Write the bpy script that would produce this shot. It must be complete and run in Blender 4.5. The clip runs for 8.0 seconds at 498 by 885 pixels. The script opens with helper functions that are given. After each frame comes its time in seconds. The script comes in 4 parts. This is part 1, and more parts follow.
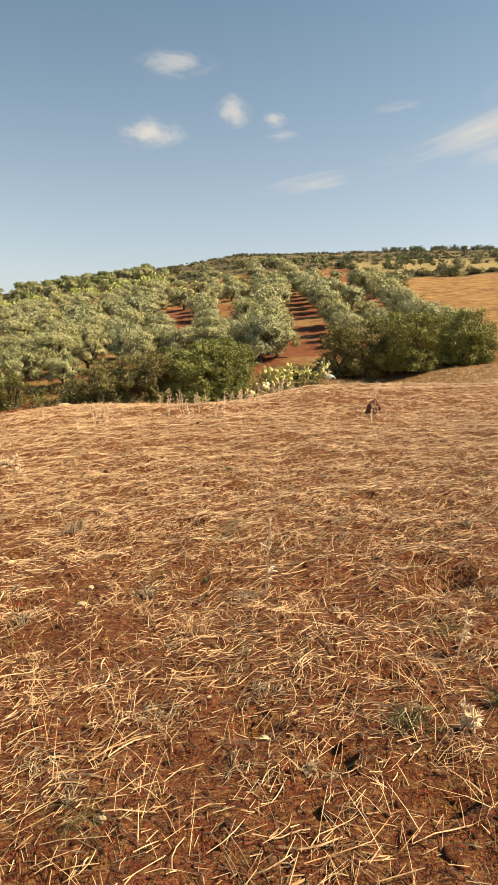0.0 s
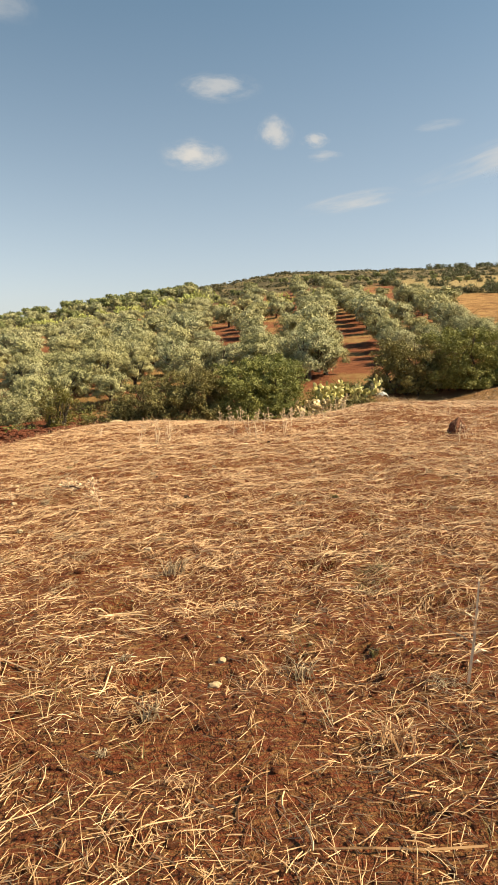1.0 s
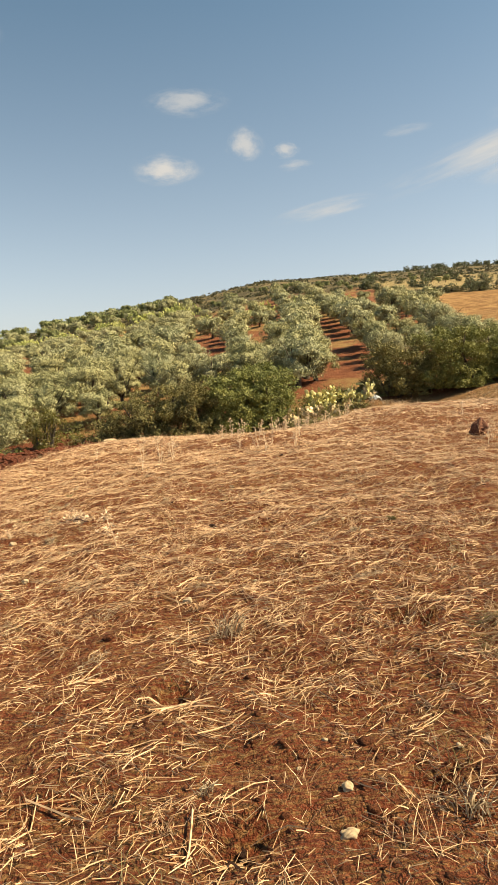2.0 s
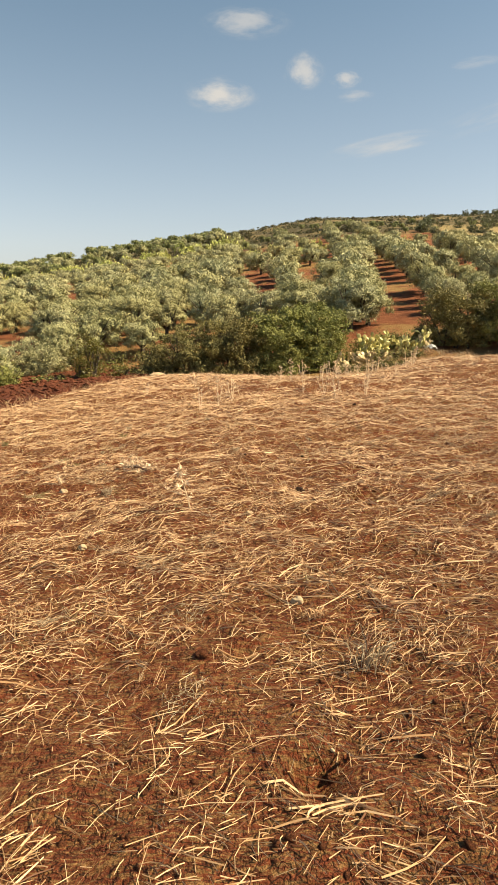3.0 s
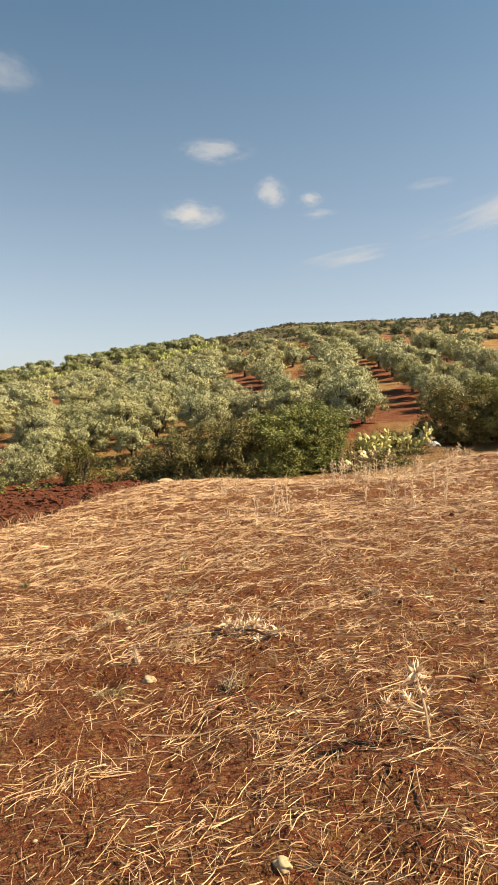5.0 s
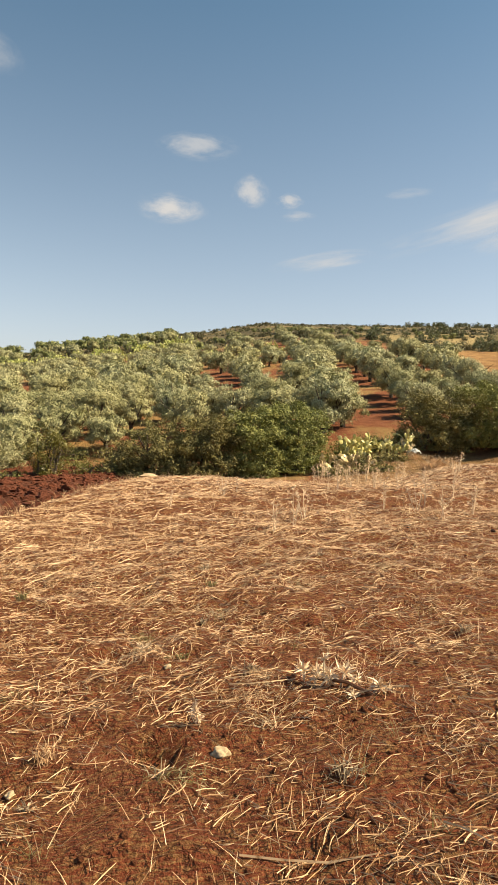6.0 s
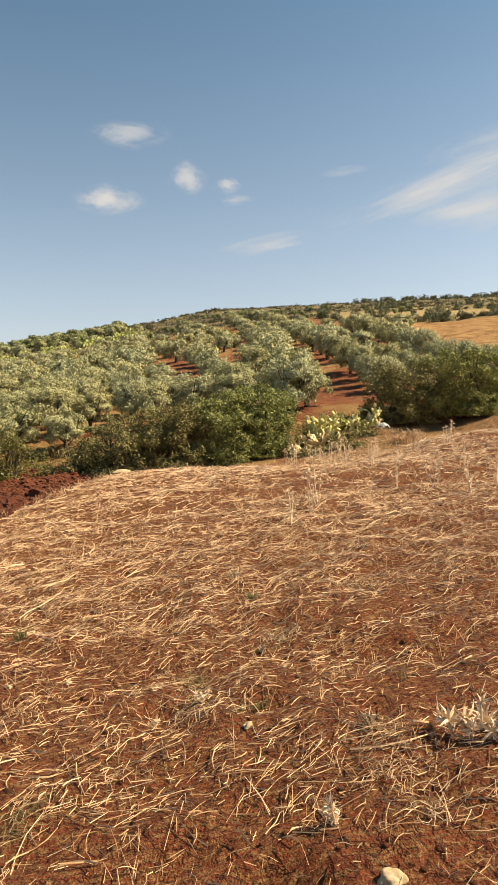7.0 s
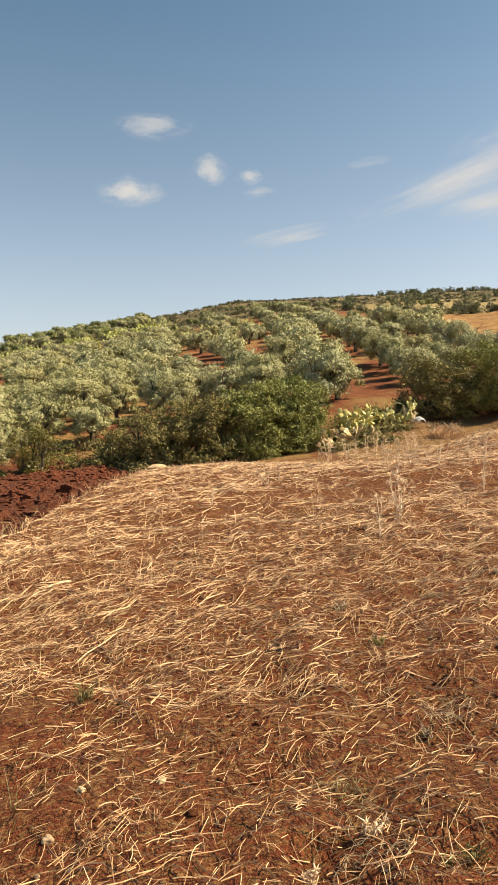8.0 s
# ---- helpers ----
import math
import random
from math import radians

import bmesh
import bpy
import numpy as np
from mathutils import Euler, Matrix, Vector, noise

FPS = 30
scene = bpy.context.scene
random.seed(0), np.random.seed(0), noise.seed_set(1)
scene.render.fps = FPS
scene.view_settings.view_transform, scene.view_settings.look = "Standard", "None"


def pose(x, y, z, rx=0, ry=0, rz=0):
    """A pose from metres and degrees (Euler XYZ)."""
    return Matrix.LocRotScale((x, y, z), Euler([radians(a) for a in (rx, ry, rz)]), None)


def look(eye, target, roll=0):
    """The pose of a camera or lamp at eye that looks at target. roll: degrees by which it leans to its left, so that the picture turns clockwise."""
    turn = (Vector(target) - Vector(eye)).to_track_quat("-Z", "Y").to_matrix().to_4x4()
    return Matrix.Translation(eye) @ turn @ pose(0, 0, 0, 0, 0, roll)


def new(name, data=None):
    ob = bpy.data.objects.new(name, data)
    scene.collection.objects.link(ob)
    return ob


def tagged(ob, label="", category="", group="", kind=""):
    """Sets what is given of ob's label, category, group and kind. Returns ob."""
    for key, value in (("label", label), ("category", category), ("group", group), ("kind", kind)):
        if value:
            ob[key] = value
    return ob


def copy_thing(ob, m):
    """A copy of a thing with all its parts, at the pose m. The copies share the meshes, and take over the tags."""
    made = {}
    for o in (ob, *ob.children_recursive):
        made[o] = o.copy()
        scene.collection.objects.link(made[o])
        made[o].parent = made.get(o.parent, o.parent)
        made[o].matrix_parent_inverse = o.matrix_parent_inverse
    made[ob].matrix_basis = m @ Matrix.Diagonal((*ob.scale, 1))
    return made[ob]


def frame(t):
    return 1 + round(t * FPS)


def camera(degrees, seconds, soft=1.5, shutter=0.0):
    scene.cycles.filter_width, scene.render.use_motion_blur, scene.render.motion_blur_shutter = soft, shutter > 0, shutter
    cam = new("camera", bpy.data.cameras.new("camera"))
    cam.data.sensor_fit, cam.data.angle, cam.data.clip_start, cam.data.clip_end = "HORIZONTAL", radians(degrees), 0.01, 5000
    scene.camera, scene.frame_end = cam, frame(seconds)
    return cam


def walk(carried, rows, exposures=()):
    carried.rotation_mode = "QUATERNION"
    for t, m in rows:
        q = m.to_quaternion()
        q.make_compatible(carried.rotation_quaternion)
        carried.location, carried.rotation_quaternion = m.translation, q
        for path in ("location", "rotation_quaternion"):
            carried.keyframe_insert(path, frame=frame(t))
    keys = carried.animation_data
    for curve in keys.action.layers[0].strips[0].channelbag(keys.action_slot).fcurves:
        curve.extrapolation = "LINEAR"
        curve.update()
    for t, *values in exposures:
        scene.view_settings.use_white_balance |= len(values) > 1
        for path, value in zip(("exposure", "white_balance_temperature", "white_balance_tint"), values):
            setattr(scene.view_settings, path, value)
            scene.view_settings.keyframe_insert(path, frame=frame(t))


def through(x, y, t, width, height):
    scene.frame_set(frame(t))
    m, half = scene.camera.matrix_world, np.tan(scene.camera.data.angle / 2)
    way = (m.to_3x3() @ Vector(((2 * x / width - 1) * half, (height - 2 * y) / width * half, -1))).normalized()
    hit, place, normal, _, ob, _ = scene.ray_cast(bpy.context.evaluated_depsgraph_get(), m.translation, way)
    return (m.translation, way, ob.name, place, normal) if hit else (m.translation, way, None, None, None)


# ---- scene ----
cam = camera(40.0, 8.0, soft=0.8)
PATH = [
    (0, look((0.000, 0.000, 1.510), (0.828, 9.882, 0.225), 0.08)),
    (0.2, look((-0.162, 0.216, 1.482), (0.738, 10.105, 0.297), 1.36)),
    (0.5, look((-0.381, 0.549, 1.449), (0.384, 10.458, 0.341), 2.43)),
    (0.8, look((-0.551, 0.900, 1.432), (0.185, 10.842, 0.646), -0.18)),
    (1, look((-0.653, 1.135, 1.428), (-0.391, 11.078, 0.397), 0.16)),
    (1.2, look((-0.759, 1.361, 1.426), (-0.594, 11.326, 0.601), 1.25)),
    (1.4, look((-0.863, 1.581, 1.423), (-0.510, 11.552, 0.743), 2.06)),
    (1.5, look((-0.910, 1.688, 1.422), (-0.473, 11.576, -0.005), 0.86)),
    (1.8, look((-1.031, 2.009, 1.415), (-0.072, 11.866, 0.032), -0.23)),
    (2, look((-1.108, 2.231, 1.408), (-0.642, 12.181, 0.522), -2.82)),
    (2.2, look((-1.193, 2.467, 1.401), (-1.330, 12.388, 0.154), 0.08)),
    (3.3, look((-1.821, 3.852, 1.359), (-1.763, 13.697, -0.393), 1.43)),
    (3.5, look((-1.962, 4.082, 1.351), (-1.785, 14.028, 0.332), 1.56)),
    (3.8, look((-2.183, 4.405, 1.339), (-1.990, 14.378, 0.624), 1.05)),
    (4, look((-2.324, 4.629, 1.330), (-2.005, 14.621, 1.074), 1.01)),
    (4.2, look((-2.452, 4.874, 1.318), (-2.297, 14.872, 1.430), -0.11)),
    (4.5, look((-2.638, 5.256, 1.299), (-2.540, 15.236, 0.669), 1.10)),
    (4.7, look((-2.770, 5.498, 1.287), (-2.409, 15.480, 0.811), -0.69)),
    (5.8, look((-3.541, 6.733, 1.219), (-3.543, 16.732, 1.076), 0.51)),
    (6, look((-3.665, 6.973, 1.201), (-2.913, 16.941, 0.916), 2.43)),
    (6.2, look((-3.778, 7.225, 1.181), (-2.737, 17.166, 0.863), -0.38)),
    (6.5, look((-3.931, 7.597, 1.148), (-2.987, 17.544, 0.741), -0.82)),
    (6.8, look((-4.073, 7.927, 1.121), (-2.790, 17.802, 0.207), 1.17)),
    (7, look((-4.159, 8.134, 1.114), (-2.784, 18.028, 0.637), -1.93)),
    (7.5, look((-4.355, 8.684, 1.122), (-2.710, 18.543, 0.821), -3.72)),
    (8, look((-4.599, 9.363, 1.113), (-3.524, 19.288, 0.540), -1.59)),
]
walk(cam, PATH, [(0.0, 1.05, 7250, 9), (3.5, 1.03, 7230, 9), (4.7, 1.03, 7050, 10), (8.0, 1.03, 7000, 10)])

# ---- sky, sun ----
SUN_EL, SUN_AZ = radians(45), radians(97)      # azimuth from +y towards +x
sun_way = Vector((math.sin(SUN_AZ) * math.cos(SUN_EL), math.cos(SUN_AZ) * math.cos(SUN_EL), math.sin(SUN_EL)))
world = bpy.data.worlds.new("sky")
scene.world = world
world.use_nodes = True
wn = world.node_tree.nodes
sky_node = wn.new("ShaderNodeTexSky")
sky_node.sky_type = "NISHITA"
sky_node.sun_disc = False
sky_node.sun_elevation = SUN_EL
sky_node.sun_rotation = SUN_AZ
sky_node.altitude = 300
sky_node.air_density = 1.0
sky_node.dust_density = 1.6
sky_node.ozone_density = 3.0
wn["Background"].inputs["Strength"].default_value = 0.070
haze = wn.new("ShaderNodeHueSaturation")
haze.inputs["Saturation"].default_value = 0.72
haze.inputs["Hue"].default_value = 0.472
world.node_tree.links.new(sky_node.outputs[0], haze.inputs["Color"])
# dry air: a deeper blue towards the zenith
way_up = wn.new("ShaderNodeSeparateXYZ")
world.node_tree.links.new(wn.new("ShaderNodeTexCoord").outputs["Generated"], way_up.inputs[0])
climb = wn.new("ShaderNodeMapRange")
climb.inputs["From Min"].default_value, climb.inputs["From Max"].default_value = 0.1, 0.74
world.node_tree.links.new(way_up.outputs["Z"], climb.inputs["Value"])
deep = wn.new("ShaderNodeMix")
deep.data_type, deep.blend_type = "RGBA", "MULTIPLY"
deep.inputs[0].default_value = 1.0
shade = wn.new("ShaderNodeMix")
shade.data_type = "RGBA"
shade.inputs[6].default_value = (1.18, 1.06, 1.10, 1)
shade.inputs[7].default_value = (0.20, 0.54, 0.80, 1)
world.node_tree.links.new(climb.outputs[0], shade.inputs[0])
world.node_tree.links.new(shade.outputs[2], deep.inputs[7])
world.node_tree.links.new(haze.outputs[0], deep.inputs[6])
world.node_tree.links.new(deep.outputs[2], wn["Background"].inputs["Color"])
sun = new("sun", bpy.data.lights.new("sun", "SUN"))
sun.data.energy = 5.0
sun.data.angle = radians(0.6)
sun.data.color = (1.0, 0.85, 0.605)
sun.matrix_world = look(sun_way * 100, (0, 0, 0))


# ---- materials ----
class Mat:
    """A small helper to write node materials."""

    def __init__(self, name, rough=0.85, spec=0.3):
        self.m = bpy.data.materials.new(name)
        self.m.use_nodes = True
        self.t = self.m.node_tree
        self.b = self.t.nodes["Principled BSDF"]
        self.b.inputs["Roughness"].default_value = rough
        self.b.inputs["Specular IOR Level"].default_value = spec

    def node(self, kind, **given):
        n = self.t.nodes.new(kind)
        for key, value in given.items():
            n.inputs[key].default_value = value
        return n

    def link(self, a, b):
        self.t.links.new(a, b)

    def coords(self, stretch=(1, 1, 1), turn=0.0):
        geo = self.t.nodes.new("ShaderNodeNewGeometry")
        mapping = self.t.nodes.new("ShaderNodeMapping")
        mapping.inputs["Scale"].default_value = stretch
        mapping.inputs["Rotation"].default_value = (0, 0, turn)
        self.link(geo.outputs["Position"], mapping.inputs["Vector"])
        return mapping.outputs["Vector"]

    def noise(self, scale, detail=4.0, rough=0.6, stretch=(1, 1, 1), turn=0.0, vector=None):
        n = self.node("ShaderNodeTexNoise", Scale=scale, Detail=detail, Roughness=rough)
        self.link(vector or self.coords(stretch, turn), n.inputs["Vector"])
        return n.outputs["Fac"]

    def ramp(self, value, lo, hi):
        n = self.t.nodes.new("ShaderNodeMapRange")
        n.interpolation_type = "SMOOTHSTEP"
        n.inputs["From Min"].default_value, n.inputs["From Max"].default_value = lo, hi
        self.link(value, n.inputs["Value"])
        return n.outputs["Result"]

    def mix(self, fac, a, b):
        n = self.t.nodes.new("ShaderNodeMix")
        n.data_type = "RGBA"
        for socket, value in ((n.inputs[0], fac), (n.inputs[6], a), (n.inputs[7], b)):
            if isinstance(value, bpy.types.NodeSocket):
                self.link(value, socket)
            elif isinstance(value, tuple):
                socket.default_value = (*value, 1)
            else:
                socket.default_value = value
        return n.outputs[2]

    def maths(self, op, a, b):
        n = self.t.nodes.new("ShaderNodeMath")
        n.operation = op
        for socket, value in zip(n.inputs, (a, b)):
            if isinstance(value, bpy.types.NodeSocket):
                self.link(value, socket)
            else:
                socket.default_value = value
        return n.outputs[0]

    def island(self):
        return self.t.nodes.new("ShaderNodeNewGeometry").outputs["Random Per Island"]

    def each(self):
        return self.t.nodes.new("ShaderNodeObjectInfo").outputs["Random"]

    def attr(self, name):
        n = self.t.nodes.new("ShaderNodeAttribute")
        n.attribute_name = name
        return n.outputs["Fac"]

    def bump(self, height, strength, distance):
        n = self.node("ShaderNodeBump", Strength=strength, Distance=distance)
        self.link(height, n.inputs["Height"])
        self.link(n.outputs["Normal"], self.b.inputs["Normal"])

    def colour(self, c):
        if isinstance(c, tuple):
            self.b.inputs["Base Color"].default_value = (*c, 1)
        else:
            self.link(c, self.b.inputs["Base Color"])
        return self.m

    def leafy(self, c, through):
        """Leaves let some light through."""
        self.colour(c)
        t = self.t.nodes.new("ShaderNodeBsdfTranslucent")
        self.link(c, t.inputs["Color"])
        mix = self.node("ShaderNodeMixShader", Fac=through)
        self.link(self.b.outputs[0], mix.inputs[1])
        self.link(t.outputs[0], mix.inputs[2])
        self.link(mix.outputs[0], self.t.nodes["Material Output"].inputs["Surface"])
        return self.m


def ground_material():
    m = Mat("earth", 0.95, 0.15)
    fine = m.noise(38, 5, 0.7)
    mid = m.noise(5.5, 4, 0.6)
    wide = m.noise(0.55, 3, 0.55)
    soil = m.mix(m.ramp(mid, 0.3, 0.7), (0.122, 0.029, 0.012), (0.212, 0.052, 0.0215))
    soil = m.mix(m.ramp(fine, 0.35, 0.75), soil, (0.265, 0.081, 0.036))
    # dark pits and crevices: their shade is mixed into the soil colour
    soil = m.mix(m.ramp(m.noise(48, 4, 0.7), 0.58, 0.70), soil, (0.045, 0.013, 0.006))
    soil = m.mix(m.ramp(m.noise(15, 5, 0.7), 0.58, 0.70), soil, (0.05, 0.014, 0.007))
    # chaff lies in combed streaks on the stubble field
    streak = m.noise(34, 5, 0.75, (0.4, 1.7, 1), 0.25)
    cover = m.maths("ADD", m.ramp(streak, 0.46, 0.58), m.maths("MULTIPLY", m.maths("SUBTRACT", wide, 0.5), 0.5))
    cover = m.maths("MULTIPLY", m.ramp(cover, 0.0, 0.8), m.attr("stubble"))
    chaff = m.mix(m.ramp(fine, 0.35, 0.65), (0.185, 0.083, 0.028), (0.444, 0.281, 0.111))
    base = m.mix(m.maths("MULTIPLY", cover, 0.66), soil, chaff)
    # flecks of broken straw, lying two ways
    for turn, shade_ in ((0.35, (0.407, 0.259, 0.133)), (-0.7, (0.355, 0.215, 0.111))):
        fleck = m.ramp(m.noise(95, 2, 0.5, (0.22, 1.5, 1), turn), 0.63, 0.68)
        base = m.mix(m.maths("MULTIPLY", m.maths("MULTIPLY", fleck, 0.35), m.attr("stubble")), base, shade_)
    red = m.mix(m.ramp(m.noise(1.2, 5, 0.65), 0.35, 0.7), (0.185, 0.063, 0.03), (0.274, 0.107, 0.052))
    grass = m.mix(m.noise(3.0, 5, 0.7), (0.296, 0.178, 0.067), (0.385, 0.266, 0.111))
    grove = m.mix(m.maths("MULTIPLY", m.ramp(m.noise(0.16, 4, 0.6), 0.47, 0.6), 0.75), red, grass)
    base = m.mix(m.attr("orchard"), base, grove)
    dark = m.mix(m.ramp(mid, 0.3, 0.7), (0.092, 0.032, 0.017), (0.207, 0.074, 0.037))
    base = m.mix(m.attr("ploughed"), base, dark)
    bare = m.mix(m.ramp(m.noise(0.8, 7, 0.8, (0.5, 0.7, 1), 0.1), 0.36, 0.62), (0.185, 0.085, 0.034), (0.44, 0.262, 0.105))
    base = m.mix(m.attr("bare"), base, bare)
    scrub = m.mix(m.ramp(m.noise(0.09, 5, 0.7), 0.42, 0.6), (0.089, 0.074, 0.04), (0.2, 0.152, 0.075))
    base = m.mix(m.attr("scrub"), base, scrub)
    pale = m.mix(m.noise(0.5, 5, 0.7), (0.252, 0.185, 0.081), (0.385, 0.296, 0.141))
    base = m.mix(m.attr("pale"), base, pale)
    # cracked crust of the dry soil
    warp = m.node("ShaderNodeTexNoise", Scale=9.0, Detail=3.0)
    m.link(m.coords(), warp.inputs["Vector"])
    bent = m.t.nodes.new("ShaderNodeMix")
    bent.data_type = "VECTOR"
    bent.inputs[0].default_value = 0.2
    m.link(m.coords(), bent.inputs[4])
    m.link(warp.outputs["Color"], bent.inputs[5])
    crack = m.node("ShaderNodeTexVoronoi", Scale=26.0)
    crack.feature = "DISTANCE_TO_EDGE"
    m.link(bent.outputs[1], crack.inputs["Vector"])
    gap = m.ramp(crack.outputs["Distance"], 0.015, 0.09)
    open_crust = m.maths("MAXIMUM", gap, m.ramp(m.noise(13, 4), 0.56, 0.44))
    # shade inside the cracks, put into the base colour
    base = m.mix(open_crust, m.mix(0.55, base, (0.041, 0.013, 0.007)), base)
    relief = m.maths("ADD", m.maths("MULTIPLY", fine, 0.9), m.maths("MULTIPLY", open_crust, 0.45))
    relief = m.maths("ADD", relief, m.maths("MULTIPLY", m.noise(110, 3, 0.6), 0.3))
    relief = m.maths("ADD", relief, m.maths("MULTIPLY", m.noise(15, 5, 0.7), 1.3))
    m.bump(relief, 1.0, 0.07)
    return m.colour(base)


def straw_material(name, pale, dull, dark_share=0.16):
    m = Mat(name, 0.55, 0.4)
    rnd = m.island()
    c = m.mix(rnd, pale, dull)
    c = m.mix(m.ramp(m.noise(22, 3), 0.5, 0.75), c, (dull[0] * 0.8, dull[1] * 0.75, dull[2] * 0.7))
    wn_ = m.node("ShaderNodeTexWhiteNoise")
    wn_.noise_dimensions = "1D"
    m.link(rnd, wn_.inputs["W"])
    c = m.mix(m.maths("LESS_THAN", wn_.outputs["Value"], dark_share), c, (0.141, 0.061, 0.028))
    return m.colour(c)


def leaf_material(name, a, b, tip, through=0.3, patch=1.2, rough=0.45, gloss=0.5):
    m = Mat(name, rough, gloss)
    c = m.mix(m.island(), a, b)
    c = m.mix(m.ramp(m.noise(patch, 3), 0.45, 0.75), c, tip)
    c = m.mix(m.maths("MULTIPLY", m.each(), 0.35), c, (b[0] * 1.1, b[1] * 0.95, b[2] * 0.8))
    return m.leafy(c, through)


def bark_material(name, a, b):
    m = Mat(name, 0.9, 0.2)
    n = m.noise(7, 5, 0.7, (1, 1, 0.25))
    m.bump(n, 0.9, 0.04)
    return m.colour(m.mix(m.ramp(n, 0.35, 0.65), a, b))


def stone_material(name, a, b):
    m = Mat(name, 0.85, 0.25)
    n = m.noise(24, 6, 0.7)
    m.bump(n, 0.5, 0.01)
    c = m.mix(m.ramp(n, 0.35, 0.65), a, b)
    c = m.mix(m.ramp(m.noise(6, 3), 0.55, 0.75), c, (0.178, 0.074, 0.037))
    return m.colour(c)


EARTH = ground_material()
STRAW = straw_material("straw", (0.735, 0.503, 0.29), (0.41, 0.228, 0.104), 0.13)
GREY_STRAW = straw_material("weathered_straw", (0.488, 0.392, 0.259), (0.311, 0.229, 0.133), 0.2)
THISTLE = straw_material("bleached_stem", (0.86, 0.68, 0.47), (0.66, 0.49, 0.32), 0.02)
WITHERED = straw_material("withered_leaf", (0.488, 0.414, 0.296), (0.34, 0.266, 0.163), 0.05)
OLIVE = leaf_material("olive_leaf", (0.17, 0.19, 0.085), (0.435, 0.432, 0.25), (0.535, 0.517, 0.31), 0.06, 1.2, 0.62, 0.25)
OLIVE_DRY = leaf_material("olive_leaf_dull", (0.165, 0.175, 0.075), (0.41, 0.402, 0.205), (0.525, 0.497, 0.265), 0.06, 1.2, 0.62, 0.25)
OLIVE_DARK = leaf_material("olive_leaf_dark", (0.12, 0.15, 0.058), (0.27, 0.29, 0.12), (0.37, 0.375, 0.165), 0.06, 1.2, 0.62, 0.25)
BUSH = leaf_material("bush_leaf", (0.075, 0.09, 0.027), (0.235, 0.25, 0.07), (0.42, 0.42, 0.13), 0.07, 2.6, 0.6, 0.28)
BUSH_BROWN = leaf_material("bush_leaf_brown", (0.075, 0.072, 0.027), (0.22, 0.20, 0.068), (0.39, 0.33, 0.12), 0.07, 2.4, 0.6, 0.28)
YELLOW_LEAF = leaf_material("yellowing_leaf", (0.089, 0.111, 0.022), (0.178, 0.163, 0.037), (0.252, 0.192, 0.059))
SCRUB_LEAF = leaf_material("scrub_leaf", (0.059, 0.063, 0.027), (0.118, 0.111, 0.052), (0.17, 0.148, 0.074), 0.3, 0.4)
FAR_LEAF = leaf_material("far_tree_leaf", (0.059, 0.078, 0.033), (0.118, 0.133, 0.063), (0.178, 0.181, 0.092), 0.3, 0.5)
GREEN_GRASS = leaf_material("green_grass", (0.111, 0.118, 0.037), (0.252, 0.222, 0.089), (0.37, 0.296, 0.148), 0.3, 20)
BARK = bark_material("olive_bark", (0.044, 0.033, 0.026), (0.126, 0.096, 0.07))
STONE = stone_material("pale_stone", (0.34, 0.244, 0.141), (0.444, 0.34, 0.215))
RED_ROCK = stone_material("red_rock", (0.081, 0.028, 0.016), (0.2, 0.089, 0.048))
def clod_material(name, a, b):
    m = Mat(name, 0.95, 0.15)
    n = m.noise(60, 6, 0.75)
    m.bump(m.maths("ADD", n, m.noise(14, 4, 0.7)), 1.0, 0.06)
    return m.colour(m.mix(m.ramp(n, 0.35, 0.65), a, b))


CLOD = clod_material("clod", (0.104, 0.033, 0.015), (0.237, 0.085, 0.037))
PLOUGH_CLOD = clod_material("plough_clod", (0.092, 0.029, 0.016), (0.195, 0.064, 0.033))
DARK_CLOD = clod_material("dark_clod", (0.026, 0.013, 0.009), (0.067, 0.033, 0.021))


def pad_material(name, a, b):
    m = Mat(name, 0.5, 0.45)
    c = m.mix(m.each(), a, b)
    dots = m.node("ShaderNodeTexVoronoi", Scale=16.0)
    m.link(m.coords(), dots.inputs["Vector"])
    c = m.mix(m.ramp(dots.outputs["Distance"], 0.1, 0.22), (0.222, 0.192, 0.096), c)
    c = m.mix(m.ramp(m.noise(3.5, 4), 0.52, 0.72), c, (0.385, 0.333, 0.133))
    m.bump(m.noise(10, 3), 0.3, 0.02)
    return m.colour(c)


PAD = pad_material("cactus_pad", (0.40, 0.38, 0.12), (0.70, 0.62, 0.27))
PAD_DRY = pad_material("dry_cactus_pad", (0.38, 0.27, 0.12), (0.68, 0.55, 0.34))
m_ = Mat("white_plastic", 0.5, 0.4)
WHITE = m_.colour(m_.mix(m_.noise(4, 4), (0.488, 0.488, 0.474), (0.607, 0.607, 0.592)))
m_ = Mat("blue_plastic", 0.4, 0.5)
BLUE = m_.colour(m_.mix(m_.noise(40, 3), (0.022, 0.192, 0.311), (0.074, 0.311, 0.444)))

# ---- the lie of the land ----
rng = np.random.default_rng(7)
LATTICE = rng.random((512, 512))


def value_noise(x, y, size, shift=0):
    """Smooth noise in -1..1 with bumps of that size."""
    x, y = np.asarray(x, float) / size + 1000 + shift, np.asarray(y, float) / size + 1000 + 2 * shift
    i, j = np.floor(x).astype(int), np.floor(y).astype(int)
    u, v = x - i, y - j
    u, v = u * u * (3 - 2 * u), v * v * (3 - 2 * v)
    g = lambda a, b: LATTICE[a % 512, b % 512]
    low = g(i, j) * (1 - u) + g(i + 1, j) * u
    high = g(i, j + 1) * (1 - u) + g(i + 1, j + 1) * u
    return 2 * (low * (1 - v) + high * v) - 1


